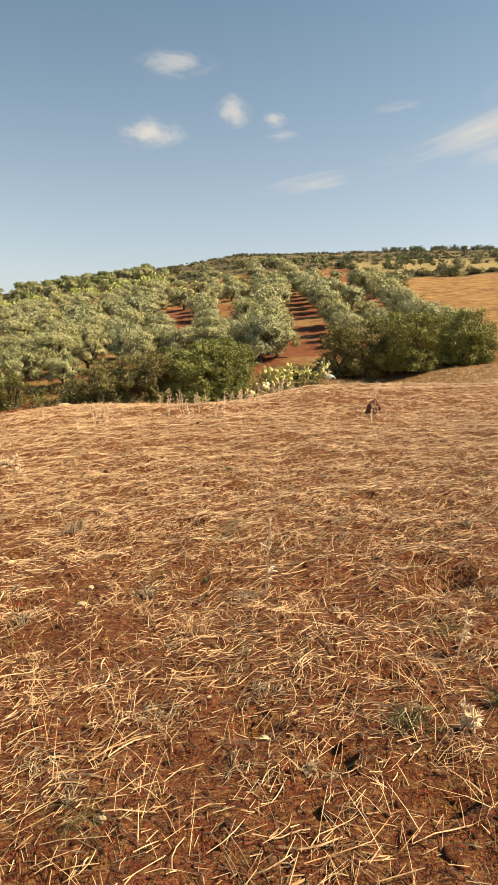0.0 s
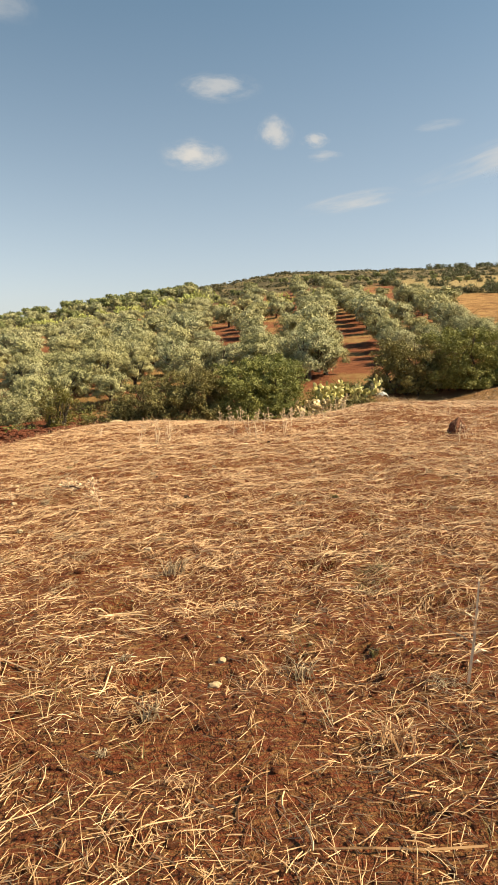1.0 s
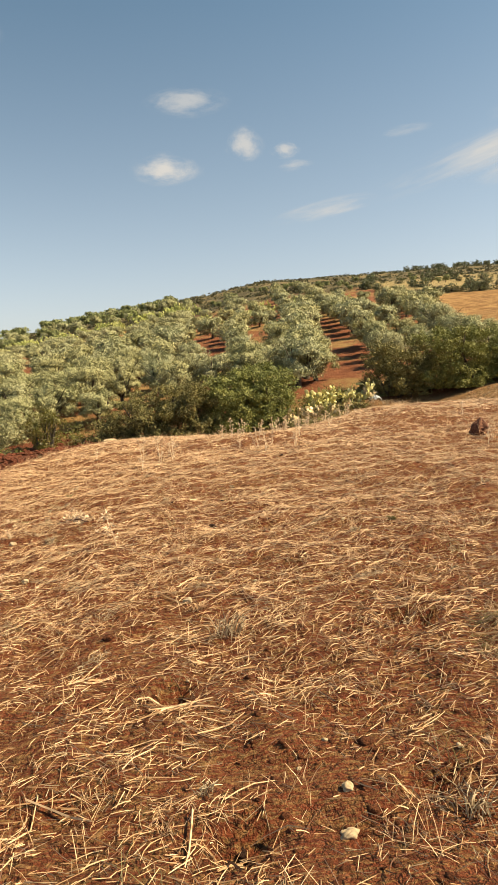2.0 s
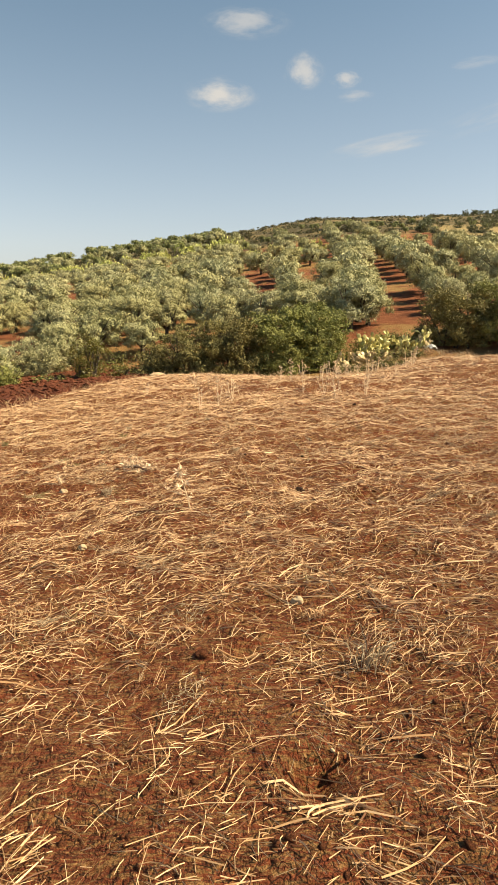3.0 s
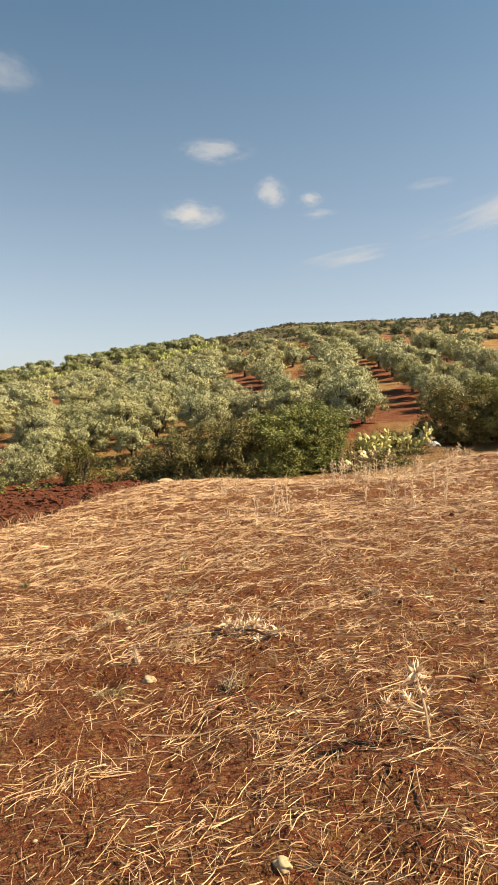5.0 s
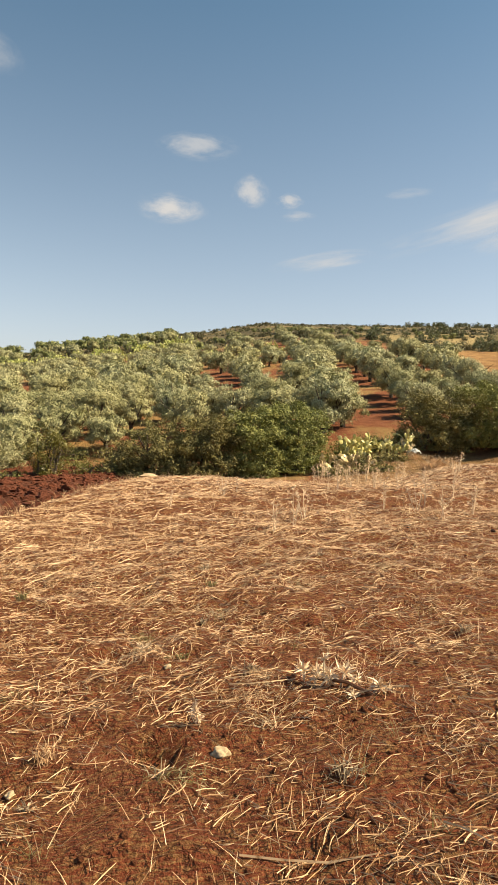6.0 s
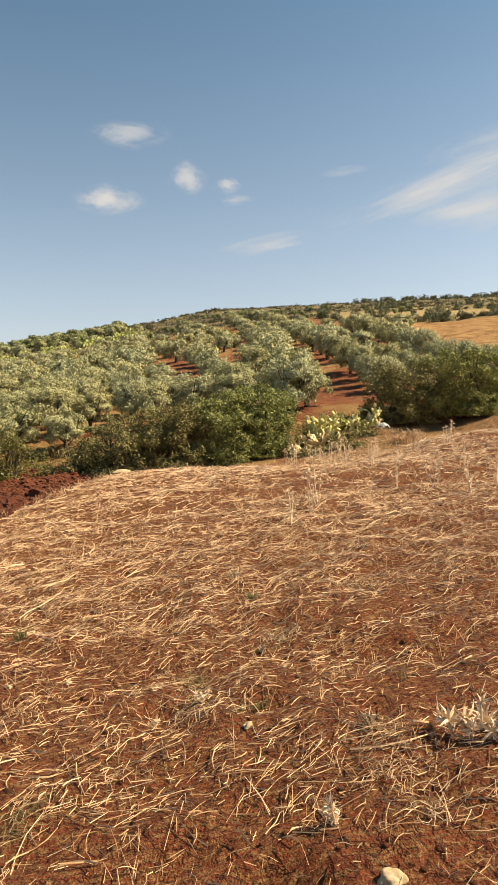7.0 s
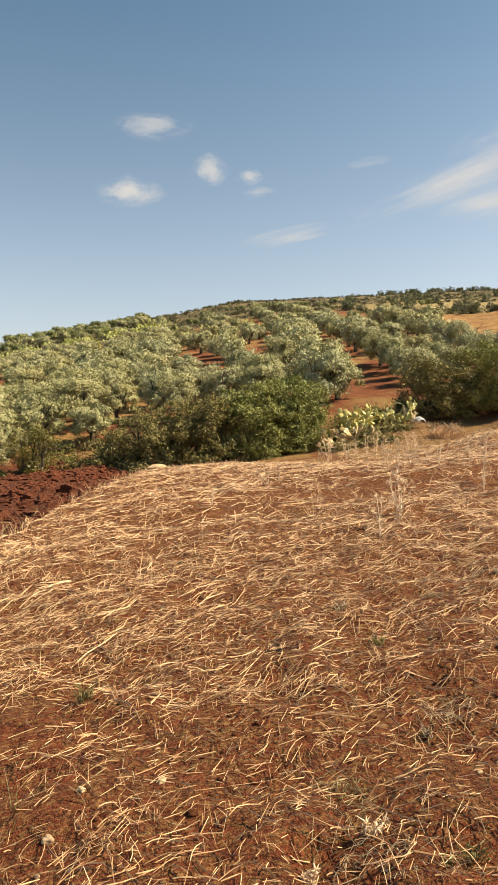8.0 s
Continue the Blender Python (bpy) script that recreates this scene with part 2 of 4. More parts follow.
def sstep(a, b, v):
    t = np.clip((np.asarray(v, float) - a) / (b - a), 0, 1)
    return t * t * (3 - 2 * t)


PROFILE_Y = [-2600, -300, 0, 16, 24, 28, 34, 46, 52, 58, 66, 75, 82, 89, 120, 160, 226, 260, 310, 500, 3000]
PROFILE_Z = [-30, -1.0, 0, 0, -0.02, -0.1, -1.0, -1.3, -0.9, 0.7, 1.7, 3.4, 4.8, 6.3, 11.8, 19, 31.5, 36, 35, 0, -200]
fine_y = np.arange(-2600, 3000, 0.5)
fine_z = np.interp(fine_y, PROFILE_Y, PROFILE_Z)
kernel = np.exp(-0.5 * (np.arange(-12, 13) * 0.5 / 1.3) ** 2)
fine_z[12:-12] = np.convolve(fine_z, kernel / kernel.sum(), "valid")
SLOPE = 0.0837


def field_edge(y):
    """Where the stubble field ends on its lower side."""
    return -6.95 + 0.19 * (np.asarray(y, float) - 19) + 0.25 * value_noise(y, 0 * np.asarray(y, float), 2.3, 5)


def crest_shift(x, y):
    """The brow of the field lies nearer in its middle."""
    return 5.5 * np.exp(-(((x - 0.8) / 3.0) ** 2)) * sstep(13, 22, y) * (1 - sstep(33, 48, y))


def rut(y):
    return -3.42 + 0.085 * (y - 12.3)


def masks(x, y):
    low = 1 - sstep(-0.35, 0.35, x - field_edge(y))
    past = sstep(29.5, 32.0, y - 19.0 * sstep(1.5, 5.0, x) + crest_shift(x, y) + 1.2 * value_noise(x, y, 3.0, 11))
    ploughed = low * (1 - sstep(47, 53, y))
    side = x - (26.4 + 0.10 * (y - 80)) + 1.5 * value_noise(x, y, 9, 3)
    bare = sstep(-1.5, 1.5, side) * sstep(50, 58, y) * (1 - sstep(122, 125, y))
    scrub = np.maximum(sstep(-8, 8, y - 160 + 8 * value_noise(x, y, 20, 8)), sstep(-1, 3, side) * sstep(122, 125, y))
    orchard = sstep(0.2, 0.8, past) * (1 - ploughed)
    pale = sstep(0, 3, side) * sstep(124, 128, y) * (1 - sstep(170, 195, y + 6 * value_noise(x, y, 12, 14)))
    bank = 0.4 * sstep(2.5, 4.5, x) * sstep(37, 40, y) * (1 - sstep(50, 52, y)) * (1 - sstep(26, 30, x))
    pale = np.maximum(pale, bank)
    thin = np.maximum(1 - sstep(3.2, 5.5, y), sstep(1.6, 3.2, -x) * (1 - sstep(11.5, 13.5, y)))
    # a narrow bare rut
    thin = np.maximum(thin, 1.6 * np.exp(-(((x - rut(y)) / 0.07) ** 2)) * sstep(11.6, 12.3, y) * (1 - sstep(15, 16.5, y)))
    return (1 - np.maximum(low, past)) * (1 - 0.22 * thin), orchard, ploughed, bare, scrub, pale


def land(x, y):
    """The broad shape of the ground."""
    x, y = np.asarray(x, float), np.asarray(y, float)
    left, right = SLOPE + (0.18 - SLOPE) * sstep(60, 190, y), SLOPE * (1 - sstep(60, 226, y)) + 0.034 * sstep(130, 226, y)
    z = np.interp(y + crest_shift(x, y), fine_y, fine_z) + np.minimum(x - 17, 0) * left + np.maximum(x - 17, 0) * right + 17 * SLOPE
    far = sstep(300, 700, np.abs(x))
    z = z * (1 - far) + far * np.minimum(z, -2)
    low = (1 - sstep(-0.7, 0.3, x - field_edge(y))) * (1 - sstep(30, 44, y)) * sstep(-30, -5, y)
    ditch = sstep(-10, -6, x) * (1 - sstep(14, 19, x)) * sstep(29, 36, y) * (1 - sstep(48 - 3 * sstep(4, 7, x) + 3 * sstep(10, 12, x), 57 - 6.5 * sstep(4, 7, x) + 3.5 * sstep(10, 12, x), y))
    dip = np.exp(-(((x - 5.2) / 3.2) ** 2) - ((y - 15.5) / 5.0) ** 2)
    shoulder = np.clip(x - 4.5, 0, 9.5) * 0.08 * sstep(9, 18, y) * (1 - sstep(40, 49, y))
    return z - 0.34 * low - 0.37 * dip - 0.8 * ditch - shoulder


def height(x, y):
    """The ground with its clods and hollows."""
    x, y = np.asarray(x, float), np.asarray(y, float)
    stubble, orchard, ploughed, bare, scrub, pale = masks(x, y)
    near = 1 - sstep(20, 34, np.hypot(x, y - 8))
    z = land(x, y) + 0.05 * value_noise(x, y, 2.2, 1) * (1 - sstep(60, 120, y))
    z = z + near * (0.034 * value_noise(x, y, 0.55, 2) + 0.030 * value_noise(x, y, 0.23, 3) + 0.024 * value_noise(x, y, 0.14, 4))
    z = z + ploughed * (0.11 * np.abs(value_noise(x, y, 0.6, 6)) + 0.07 * value_noise(x, y, 0.27, 7))
    z = z + 0.25 * (orchard + scrub) * value_noise(x, y, 7.0, 9) * sstep(40, 60, y)
    z = z - 0.03 * np.exp(-(((x - rut(y)) / 0.06) ** 2)) * sstep(11.6, 12.3, y) * (1 - sstep(15, 16.5, y))
    for hx, hy, r, d in HOLLOWS:
        z = z - d * np.exp(-((((x - hx) ** 2 + 1.6 * (y - hy) ** 2) / (r * r)) ** 1.7))
    return z


# hollows and footprints: x, y, radius, depth
HOLLOWS = [(1.42, 4.0, 0.15, 0.10), (1.62, 4.05, 0.13, 0.11), (1.5, 4.38, 0.11, 0.09), (1.58, 3.15, 0.13, 0.10), (-0.1, 3.2, 0.08, 0.1), (0.5, 2.25, 0.1, 0.13),
           (0.25, 2.55, 0.09, 0.1), (-0.1, 6.15, 0.1, 0.14), (0.04, 6.02, 0.08, 0.11), (0.42, 5.3, 0.09, 0.12), (0.60, 5.22, 0.09, 0.13), (0.78, 5.14, 0.09, 0.11),
           (0.02, 4.68, 0.07, 0.1), (-1.4, 5.6, 0.1, 0.11), (-1.1, 4.4, 0.1, 0.11), (-0.4, 4.6, 0.1, 0.1), (-3.84, 10.16, 0.10, 0.13), (-3.75, 10.06, 0.08, 0.09),
           (-4.2, 11.5, 0.09, 0.06), (-0.8, 9.0, 0.16, 0.1), (1.6, 6.4, 0.2, 0.13), (0.9, 2.85, 0.09, 0.1), (0.8, 2.0, 0.1, 0.1)]


def z_at(x, y):
    return float(height(np.array([x]), np.array([y]))[0])


# ---- geometry helpers ----
def mesh_of(name, verts, faces, material, smooth=False):
    me = bpy.data.meshes.new(name)
    verts = np.asarray(verts, np.float32)
    me.vertices.add(len(verts))
    me.vertices.foreach_set("co", verts.ravel())
    faces = np.asarray(faces, np.int32)
    n, k = faces.shape
    me.loops.add(n * k)
    me.loops.foreach_set("vertex_index", faces.ravel())
    me.polygons.add(n)
    me.polygons.foreach_set("loop_start", np.arange(n, dtype=np.int32) * k)
    me.polygons.foreach_set("loop_total", np.full(n, k, np.int32))
    me.polygons.foreach_set("use_smooth", np.full(n, smooth, bool))
    me.update(calc_edges=True)
    me.materials.append(material)
    return me


def put(name, me, parent=None, label=""):
    ob = new(name, me)
    ob.parent = parent
    return tagged(ob, label)


def empty_at(name, x, y, z, turn=0.0, size=1.0):
    ob = new(name)
    ob.empty_display_size = 0.1
    ob.matrix_basis = Matrix.LocRotScale((x, y, z), Euler((0, 0, turn)), (size, size, size))
    return ob


def tubes(paths, sides=3):
    """Tapered tubes along polylines: each a list of (point, radius). Gives vertices and quads."""
    verts, faces = [], []
    for line in paths:
        base = len(verts)
        for k, (p, r) in enumerate(line):
            a = Vector(line[max(k - 1, 0)][0])
            b = Vector(line[min(k + 1, len(line) - 1)][0])
            way = (b - a).normalized() if (b - a).length > 1e-9 else Vector((0, 0, 1))
            side = way.cross(Vector((0.31, 0.17, 0.93))).normalized()
            other = way.cross(side)
            for s in range(sides):
                an = 2 * math.pi * s / sides
                verts.append(Vector(p) + (side * math.cos(an) + other * math.sin(an)) * r)
        for k in range(len(line) - 1):
            for s in range(sides):
                i, j = base + k * sides + s, base + k * sides + (s + 1) % sides
                faces.append((i, j, j + sides, i + sides))
    return [tuple(v) for v in verts], faces


def sprigs(points, ways, lengths, widths, r, face=None, three=False):
    """Pointed leaf sprays at points along ways, one rhombus each, or one triangle where they stay far off."""
    n = len(points)
    ways = ways / np.linalg.norm(ways, axis=1, keepdims=True)
    if face is not None:
        face = face + r.normal(0, 0.45, (n, 3))
        ways = ways - face * ((ways * face).sum(1) / (face * face).sum(1))[:, None] * 0.8
        ways = ways / np.linalg.norm(ways, axis=1, keepdims=True)
    side = np.cross(ways, r.normal(size=(n, 3)) if face is None else face)
    side /= np.linalg.norm(side, axis=1, keepdims=True) + 1e-9
    l, w = lengths[:, None], widths[:, None]
    bow = np.cross(ways, side) * l * 0.12
    if three:
        v = np.stack([points - ways * l / 2 - side * w / 2, points - ways * l / 2 + side * w / 2, points + ways * l / 2], 1)
        return v.reshape(-1, 3), np.arange(3 * n).reshape(-1, 3)
    v = np.stack([points - ways * l / 2, points + side * w / 2 + bow, points + ways * l / 2, points - side * w / 2 + bow], 1)
    return v.reshape(-1, 3), np.arange(4 * n).reshape(-1, 4)


def clustered(pts, ways, each, size, r):
    """Gathers leaves into small tufts: each leaf goes near the place of one in every few, and faces roughly as that one does."""
    n = len(pts)
    heart = r.integers(0, max(1, n // each), n)
    return pts[heart] + r.normal(0, size, (n, 3)) * np.array([1, 1, 0.7]), ways[heart] + r.normal(0, 0.35, (n, 3))


def lump(name, material, size, seed, rough=0.25, cuts=2, flat=1.0):
    """An uneven stone or clod."""
    bm = bmesh.new()
    bmesh.ops.create_icosphere(bm, subdivisions=cuts, radius=1.0)
    for v in bm.verts:
        p = v.co * 1.1 + Vector((seed * 3.7, seed * 1.3, 0))
        k = 1 + rough * noise.noise(p) * 1.6 + rough * 0.5 * noise.noise(p * 2.7)
        v.co = Vector((v.co.x * size[0] * k, v.co.y * size[1] * k, max(v.co.z, -0.45) * size[2] * k * flat))
    for f in bm.faces:
        f.smooth = cuts > 2
    me = bpy.data.meshes.new(name)
    bm.to_mesh(me)
    bm.free()
    me.materials.append(material)
    return me


# ---- ground: one sheet from the field underfoot to beyond the hill ----
def spread(start, step, growth, end):
    out = [start]
    while abs(out[-1]) < end:
        out.append(out[-1] + step)
        step *= growth
    return out[1:]


gx = np.array(spread(-8.0, -0.05, 1.085, 2500)[::-1] + list(np.arange(-8.0, 6.0, 0.076)) + spread(6.0, 0.05, 1.085, 2500))
gy = np.array(spread(0.8, -0.06, 1.16, 2500)[::-1] + list(np.arange(0.8, 16.0, 0.072)) + list(np.arange(16.0, 30.0, 0.2)) + spread(30.0, 0.09, 1.05, 2500))
XX, YY = np.meshgrid(gx, gy)
ZZ = height(XX.ravel(), YY.ravel())
ids = np.arange(len(gx) * len(gy)).reshape(len(gy), len(gx))
quads = np.stack([ids[:-1, :-1], ids[:-1, 1:], ids[1:, 1:], ids[1:, :-1]], -1).reshape(-1, 4)
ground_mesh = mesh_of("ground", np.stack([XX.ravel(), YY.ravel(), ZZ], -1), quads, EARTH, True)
for key, values in zip(("stubble", "orchard", "ploughed", "bare", "scrub", "pale"), masks(XX.ravel(), YY.ravel())):
    layer = ground_mesh.attributes.new(key, "FLOAT", "POINT")
    layer.data.foreach_set("value", values.astype(np.float32))
ground = tagged(new("ground", ground_mesh), "dry red-brown stubble field sloping up into an orchard hill", "ground", kind="structure")


# ---- olive trees ----
def olive_meshes(seed, leaves, leaf, material, r_crown=1.8, tall=3.45):
    r = np.random.default_rng(seed)
    limbs, lobes = [], []
    lean = r.normal(0, 0.12, 2)
    fork = Vector((lean[0], lean[1], 0.75 + 0.35 * r.random()))
    stem = [(Vector((0, 0, -0.25)), 0.26), (Vector((lean[0] * 0.3, lean[1] * 0.3, 0.15)), 0.2), (fork, 0.16)]
    limbs.append(stem)
    for k in range(int(r.integers(4, 6))):
        an = 2 * math.pi * (k + r.random() * 0.7) / 4.6
        out = r_crown * (0.45 + 0.2 * r.random())
        end = Vector((math.cos(an) * out, math.sin(an) * out, tall * (0.56 + 0.2 * r.random())))
        mid = fork.lerp(end, 0.5) + Vector((r.normal(0, 0.15), r.normal(0, 0.15), -0.12))
        limbs.append([(fork, 0.11), (mid, 0.075), (end, 0.03)])
        for _ in range(2):
            tip = end + Vector((r.normal(0, 0.6), r.normal(0, 0.6), 0.5 * r.random() + 0.1))
            limbs.append([(mid, 0.045), (mid.lerp(tip, 0.6), 0.03), (tip, 0.012)])
    for _ in range(46):
        an, rad = 2 * math.pi * r.random(), r_crown * 0.86 * math.sqrt(r.random())
        top = math.sqrt(max(0.08, 1 - (rad / r_crown) ** 2))
        low, high = tall * 0.22, tall * (0.62 + 0.30 * top)
        z = low + (high - low) * r.random() ** 0.75
        lobes.append((math.cos(an) * rad, math.sin(an) * rad, z, (0.30 + 0.32 * r.random()) * r_crown / 2.2))
    lobes = np.array(lobes)
    pick = r.integers(0, len(lobes), leaves)
    way = r.normal(size=(leaves, 3))
    way /= np.linalg.norm(way, axis=1, keepdims=True)
    shell = 0.55 + 0.6 * r.random(leaves) ** 0.6
    centre = lobes[pick, :3]
    pts = centre + way * (lobes[pick, 3] * shell)[:, None] * np.array([1.0, 1.0, 0.85])
    pts, way = clustered(pts, way, 8 if leaves < 3000 else 14, 0.17 if leaves < 3000 else 0.12, r)
    growth = way + r.normal(0, 0.5, (leaves, 3)) + np.array([0, 0, 0.35])
    outward = pts - np.array([0, 0, tall * 0.42])
    outward /= np.linalg.norm(outward, axis=1, keepdims=True) + 1e-6
    way = 0.75 * way + 0.95 * outward
    v, f = sprigs(pts, growth, leaf * (0.7 + 0.7 * r.random(leaves)), leaf * 0.4 * (0.7 + 0.6 * r.random(leaves)), r, way, True)
    crown = mesh_of("olive_crown", v, f, material)
    if leaves < 3000:
        return mesh_of("olive_trunk", *tubes(limbs, 6), BARK, True), crown, []
    # a limb with its two branches each
    arms = [mesh_of("olive_limb", *tubes(limbs[k:k + 3], 6), BARK, True) for k in range(1, len(limbs), 3)]
    return mesh_of("olive_trunk", *tubes(limbs[:1], 8), BARK, True), crown, arms


def tree_from(name, meshes, x, y, turn, size, label, category, group, sink=0.05):
    ob = empty_at(name, x, y, float(land(x, y)) - sink, turn, size)
    trunk = put("trunk", meshes[0], ob)
    for arm in meshes[2]:
        put("limb", arm, trunk)
    put("crown", meshes[1], ob)
    return tagged(ob, label, category, group)


near_olives = [olive_meshes(20 + k, 8600, 0.175, OLIVE if k % 3 else OLIVE_DRY) for k in range(4)]
far_olives = [olive_meshes(40 + k, 2500, 0.34, OLIVE if k % 3 else OLIVE_DRY) for k in range(5)]
far_olives += [olive_meshes(50 + k, 2300, 0.34, OLIVE_DARK) for k in range(2)]
# rows run up the hill, fanning out a little: x at y = 80, drift per metre, first tree, last tree
ROWS = [(23.6, 0.09, 56, 118), (15.7, 0.06, 61, 182), (8.9, 0.07, 57.9, 188), (2.0, 0.02, 60, 190), (-6.4, -0.01, 61, 198),
        (-12.6, -0.03, 58, 205), (-19.2, -0.06, 58, 210), (-26.0, -0.09, 56, 210), (-33.0, -0.12, 60, 210), (-40.0, -0.12, 90, 200), (-48.0, -0.12, 120, 200)]
tr = np.random.default_rng(3)
protos = {}
HIGH = 142
high_grove = []      # the trees too far up the hill to tell apart


def plant_olive(x, y, size, label="grey-green olive tree with a gnarled trunk in red soil", dark=False):
    kind = ("near", int(tr.integers(4))) if y < 76 else ("far", int(tr.integers(5)))
    if dark:
        kind = ("far", 5 + kind[1] % 2)
    turn = 6.28 * tr.random()
    if y > HIGH:
        high_grove.append((2 if dark else kind[1] % 2, x, y, turn, size))
        return
    if kind not in protos:
        protos[kind] = tree_from("olive_tree", (near_olives if kind[0] == "near" else far_olives)[kind[1]], x, y, turn, 1.0,
                                 label, "olive tree", "olive trees of the grove")
        return
    ob = copy_thing(protos[kind], Matrix.LocRotScale((x, y, float(land(x, y)) - 0.05), Euler((0, 0, turn)), None))
    ob.scale = (size, size, size * (0.9 + 0.2 * tr.random()))
    tagged(ob, label)


for at_80, drift, first, last in ROWS:
    y = first
    while y < last:
        x = at_80 + drift * (y - 80) + tr.normal(0, 0.3 if at_80 > 8 else 1.0)
        if y > 148 and at_80 < 0 and tr.random() < 0.45:
            y += 5.5
            continue
        plant_olive(x, y, (0.92 + 0.26 * tr.random()) * (0.92 if y < 60 else 0.84 if y < 92 else 0.76 if y < 150 else 0.62) * (1.08 if at_80 > -10 else 1.12 if y < 80 else 0.86))
        # younger trees stand between the rows, but for a few open patches of red soil
        open_soil = (8 < at_80 < 10 and y < 98) or (at_80 > 20 and y < 92) or (at_80 == 2.0 and (y < 70 or 74 < y < 80 or 90 < y < 97 or 112 < y < 126)) or (at_80 == -6.4 and 122 < y < 130)
        if not open_soil and tr.random() < (0.0 if y > 140 else 0.68 if at_80 < -10 else 0.64):
            plant_olive(x + 3.5 + tr.normal(0, 0.5 if at_80 > 8 else 1.0), y + 2.5, (0.74 + 0.26 * tr.random()) * (1.0 if y < 92 else 0.88))
        y += 4.1 + tr.normal(0, 0.3) + 0.045 * max(0.0, y - 95) + (4.0 if tr.random() < 0.04 else 0)
for k in range(30):
    x = -84 + 2.5 * k + tr.normal(0, 0.7)
    plant_olive(x, 214 + tr.normal(0, 4), 1.15 - 0.014 * k + 0.3 * tr.random(), "dark olive tree on the shoulder of the hill", True)
sh = np.random.default_rng(90)
for k in range(34):
    x, y = sh.uniform(-4, 58), sh.uniform(158, 197)
    plant_olive(x, y, 0.4 + 0.14 * sh.random(), "small dark olive tree below the hilltop", True)
for k in range(56):
    x = -86 + 1.35 * k + sh.normal(0, 0.8)
    plant_olive(x, sh.uniform(182, 212), 1.0 - 0.006 * k + 0.35 * sh.random(), "olive tree on the shoulder of the hill", k % 3 == 0)


def joined_grove(trees):
    """The high grove in one mesh: crowns of three tints and their trunks."""
    tints = (OLIVE, OLIVE_DRY, OLIVE_DARK)
    kinds = [olive_meshes(55 + k, 1500, 0.44, tints[k]) for k in range(3)]
    verts, faces, slots, at = [], [], [], 0
    for k, x, y, turn, size in trees:
        c, s_ = math.cos(turn) * size, math.sin(turn) * size
        m = np.array([[c, -s_, 0], [s_, c, 0], [0, 0, size]])
        for me, slot in ((kinds[k][1], k), (kinds[k][0], 3)):
            co = np.empty(len(me.vertices) * 3, np.float32)
            me.vertices.foreach_get("co", co)
            corner = np.empty(len(me.loops), np.int32)
            me.loops.foreach_get("vertex_index", corner)
            per = len(me.loops) // len(me.polygons)
            tri = corner.reshape(-1, per)
            if per == 4:
                tri = np.concatenate([tri[:, :3], tri[:, [0, 2, 3]]])
            verts.append(co.reshape(-1, 3) @ m.T + (x, y, float(land(x, y)) - 0.05))
            faces.append(tri + at)
            slots.append(np.full(len(tri), slot, np.int32))
            at += len(me.vertices)
    me = mesh_of("high_grove", np.concatenate(verts), np.concatenate(faces), tints[0])
    for extra in (OLIVE_DRY, OLIVE_DARK, BARK):
        me.materials.append(extra)
    me.polygons.foreach_set("material_index", np.concatenate(slots))
    return tagged(new("high_grove", me), "far olive trees covering the upper hillside", "olive grove", kind="stuff")


joined_grove(high_grove)
# olives at the foot of the grove, beside the ploughed strip
for x, y, size in ((-15.6, 52.5, 0.95), (-18.6, 48.5, 0.8), (-9.8, 54.0, 0.85), (-22.5, 53.0, 0.95), (5.6, 56.4, 1.2), (-21.5, 47.5, 0.8), (-25.5, 50.0, 0.9), (-8.6, 58.5, 0.85), (4.3, 57.6, 0.95), (1.6, 56.6, 1.0), (-1.2, 57.4, 1.0), (-4.4, 57.0, 0.95), (-13.4, 55.0, 1.0), (-14.6, 60.5, 0.95), (11.4, 89.0, 0.9), (12.2, 95.5, 0.9), (12.9, 102.5, 0.85), (13.6, 111.0, 0.85), (6.8, 60.2, 1.25), (19.5, 112.0, 0.8), (20.6, 120.0, 0.75), (22.4, 126.0, 0.7), (25.5, 121.0, 0.7)):
    plant_olive(x, y, size, "silvery olive tree at the foot of the grove")


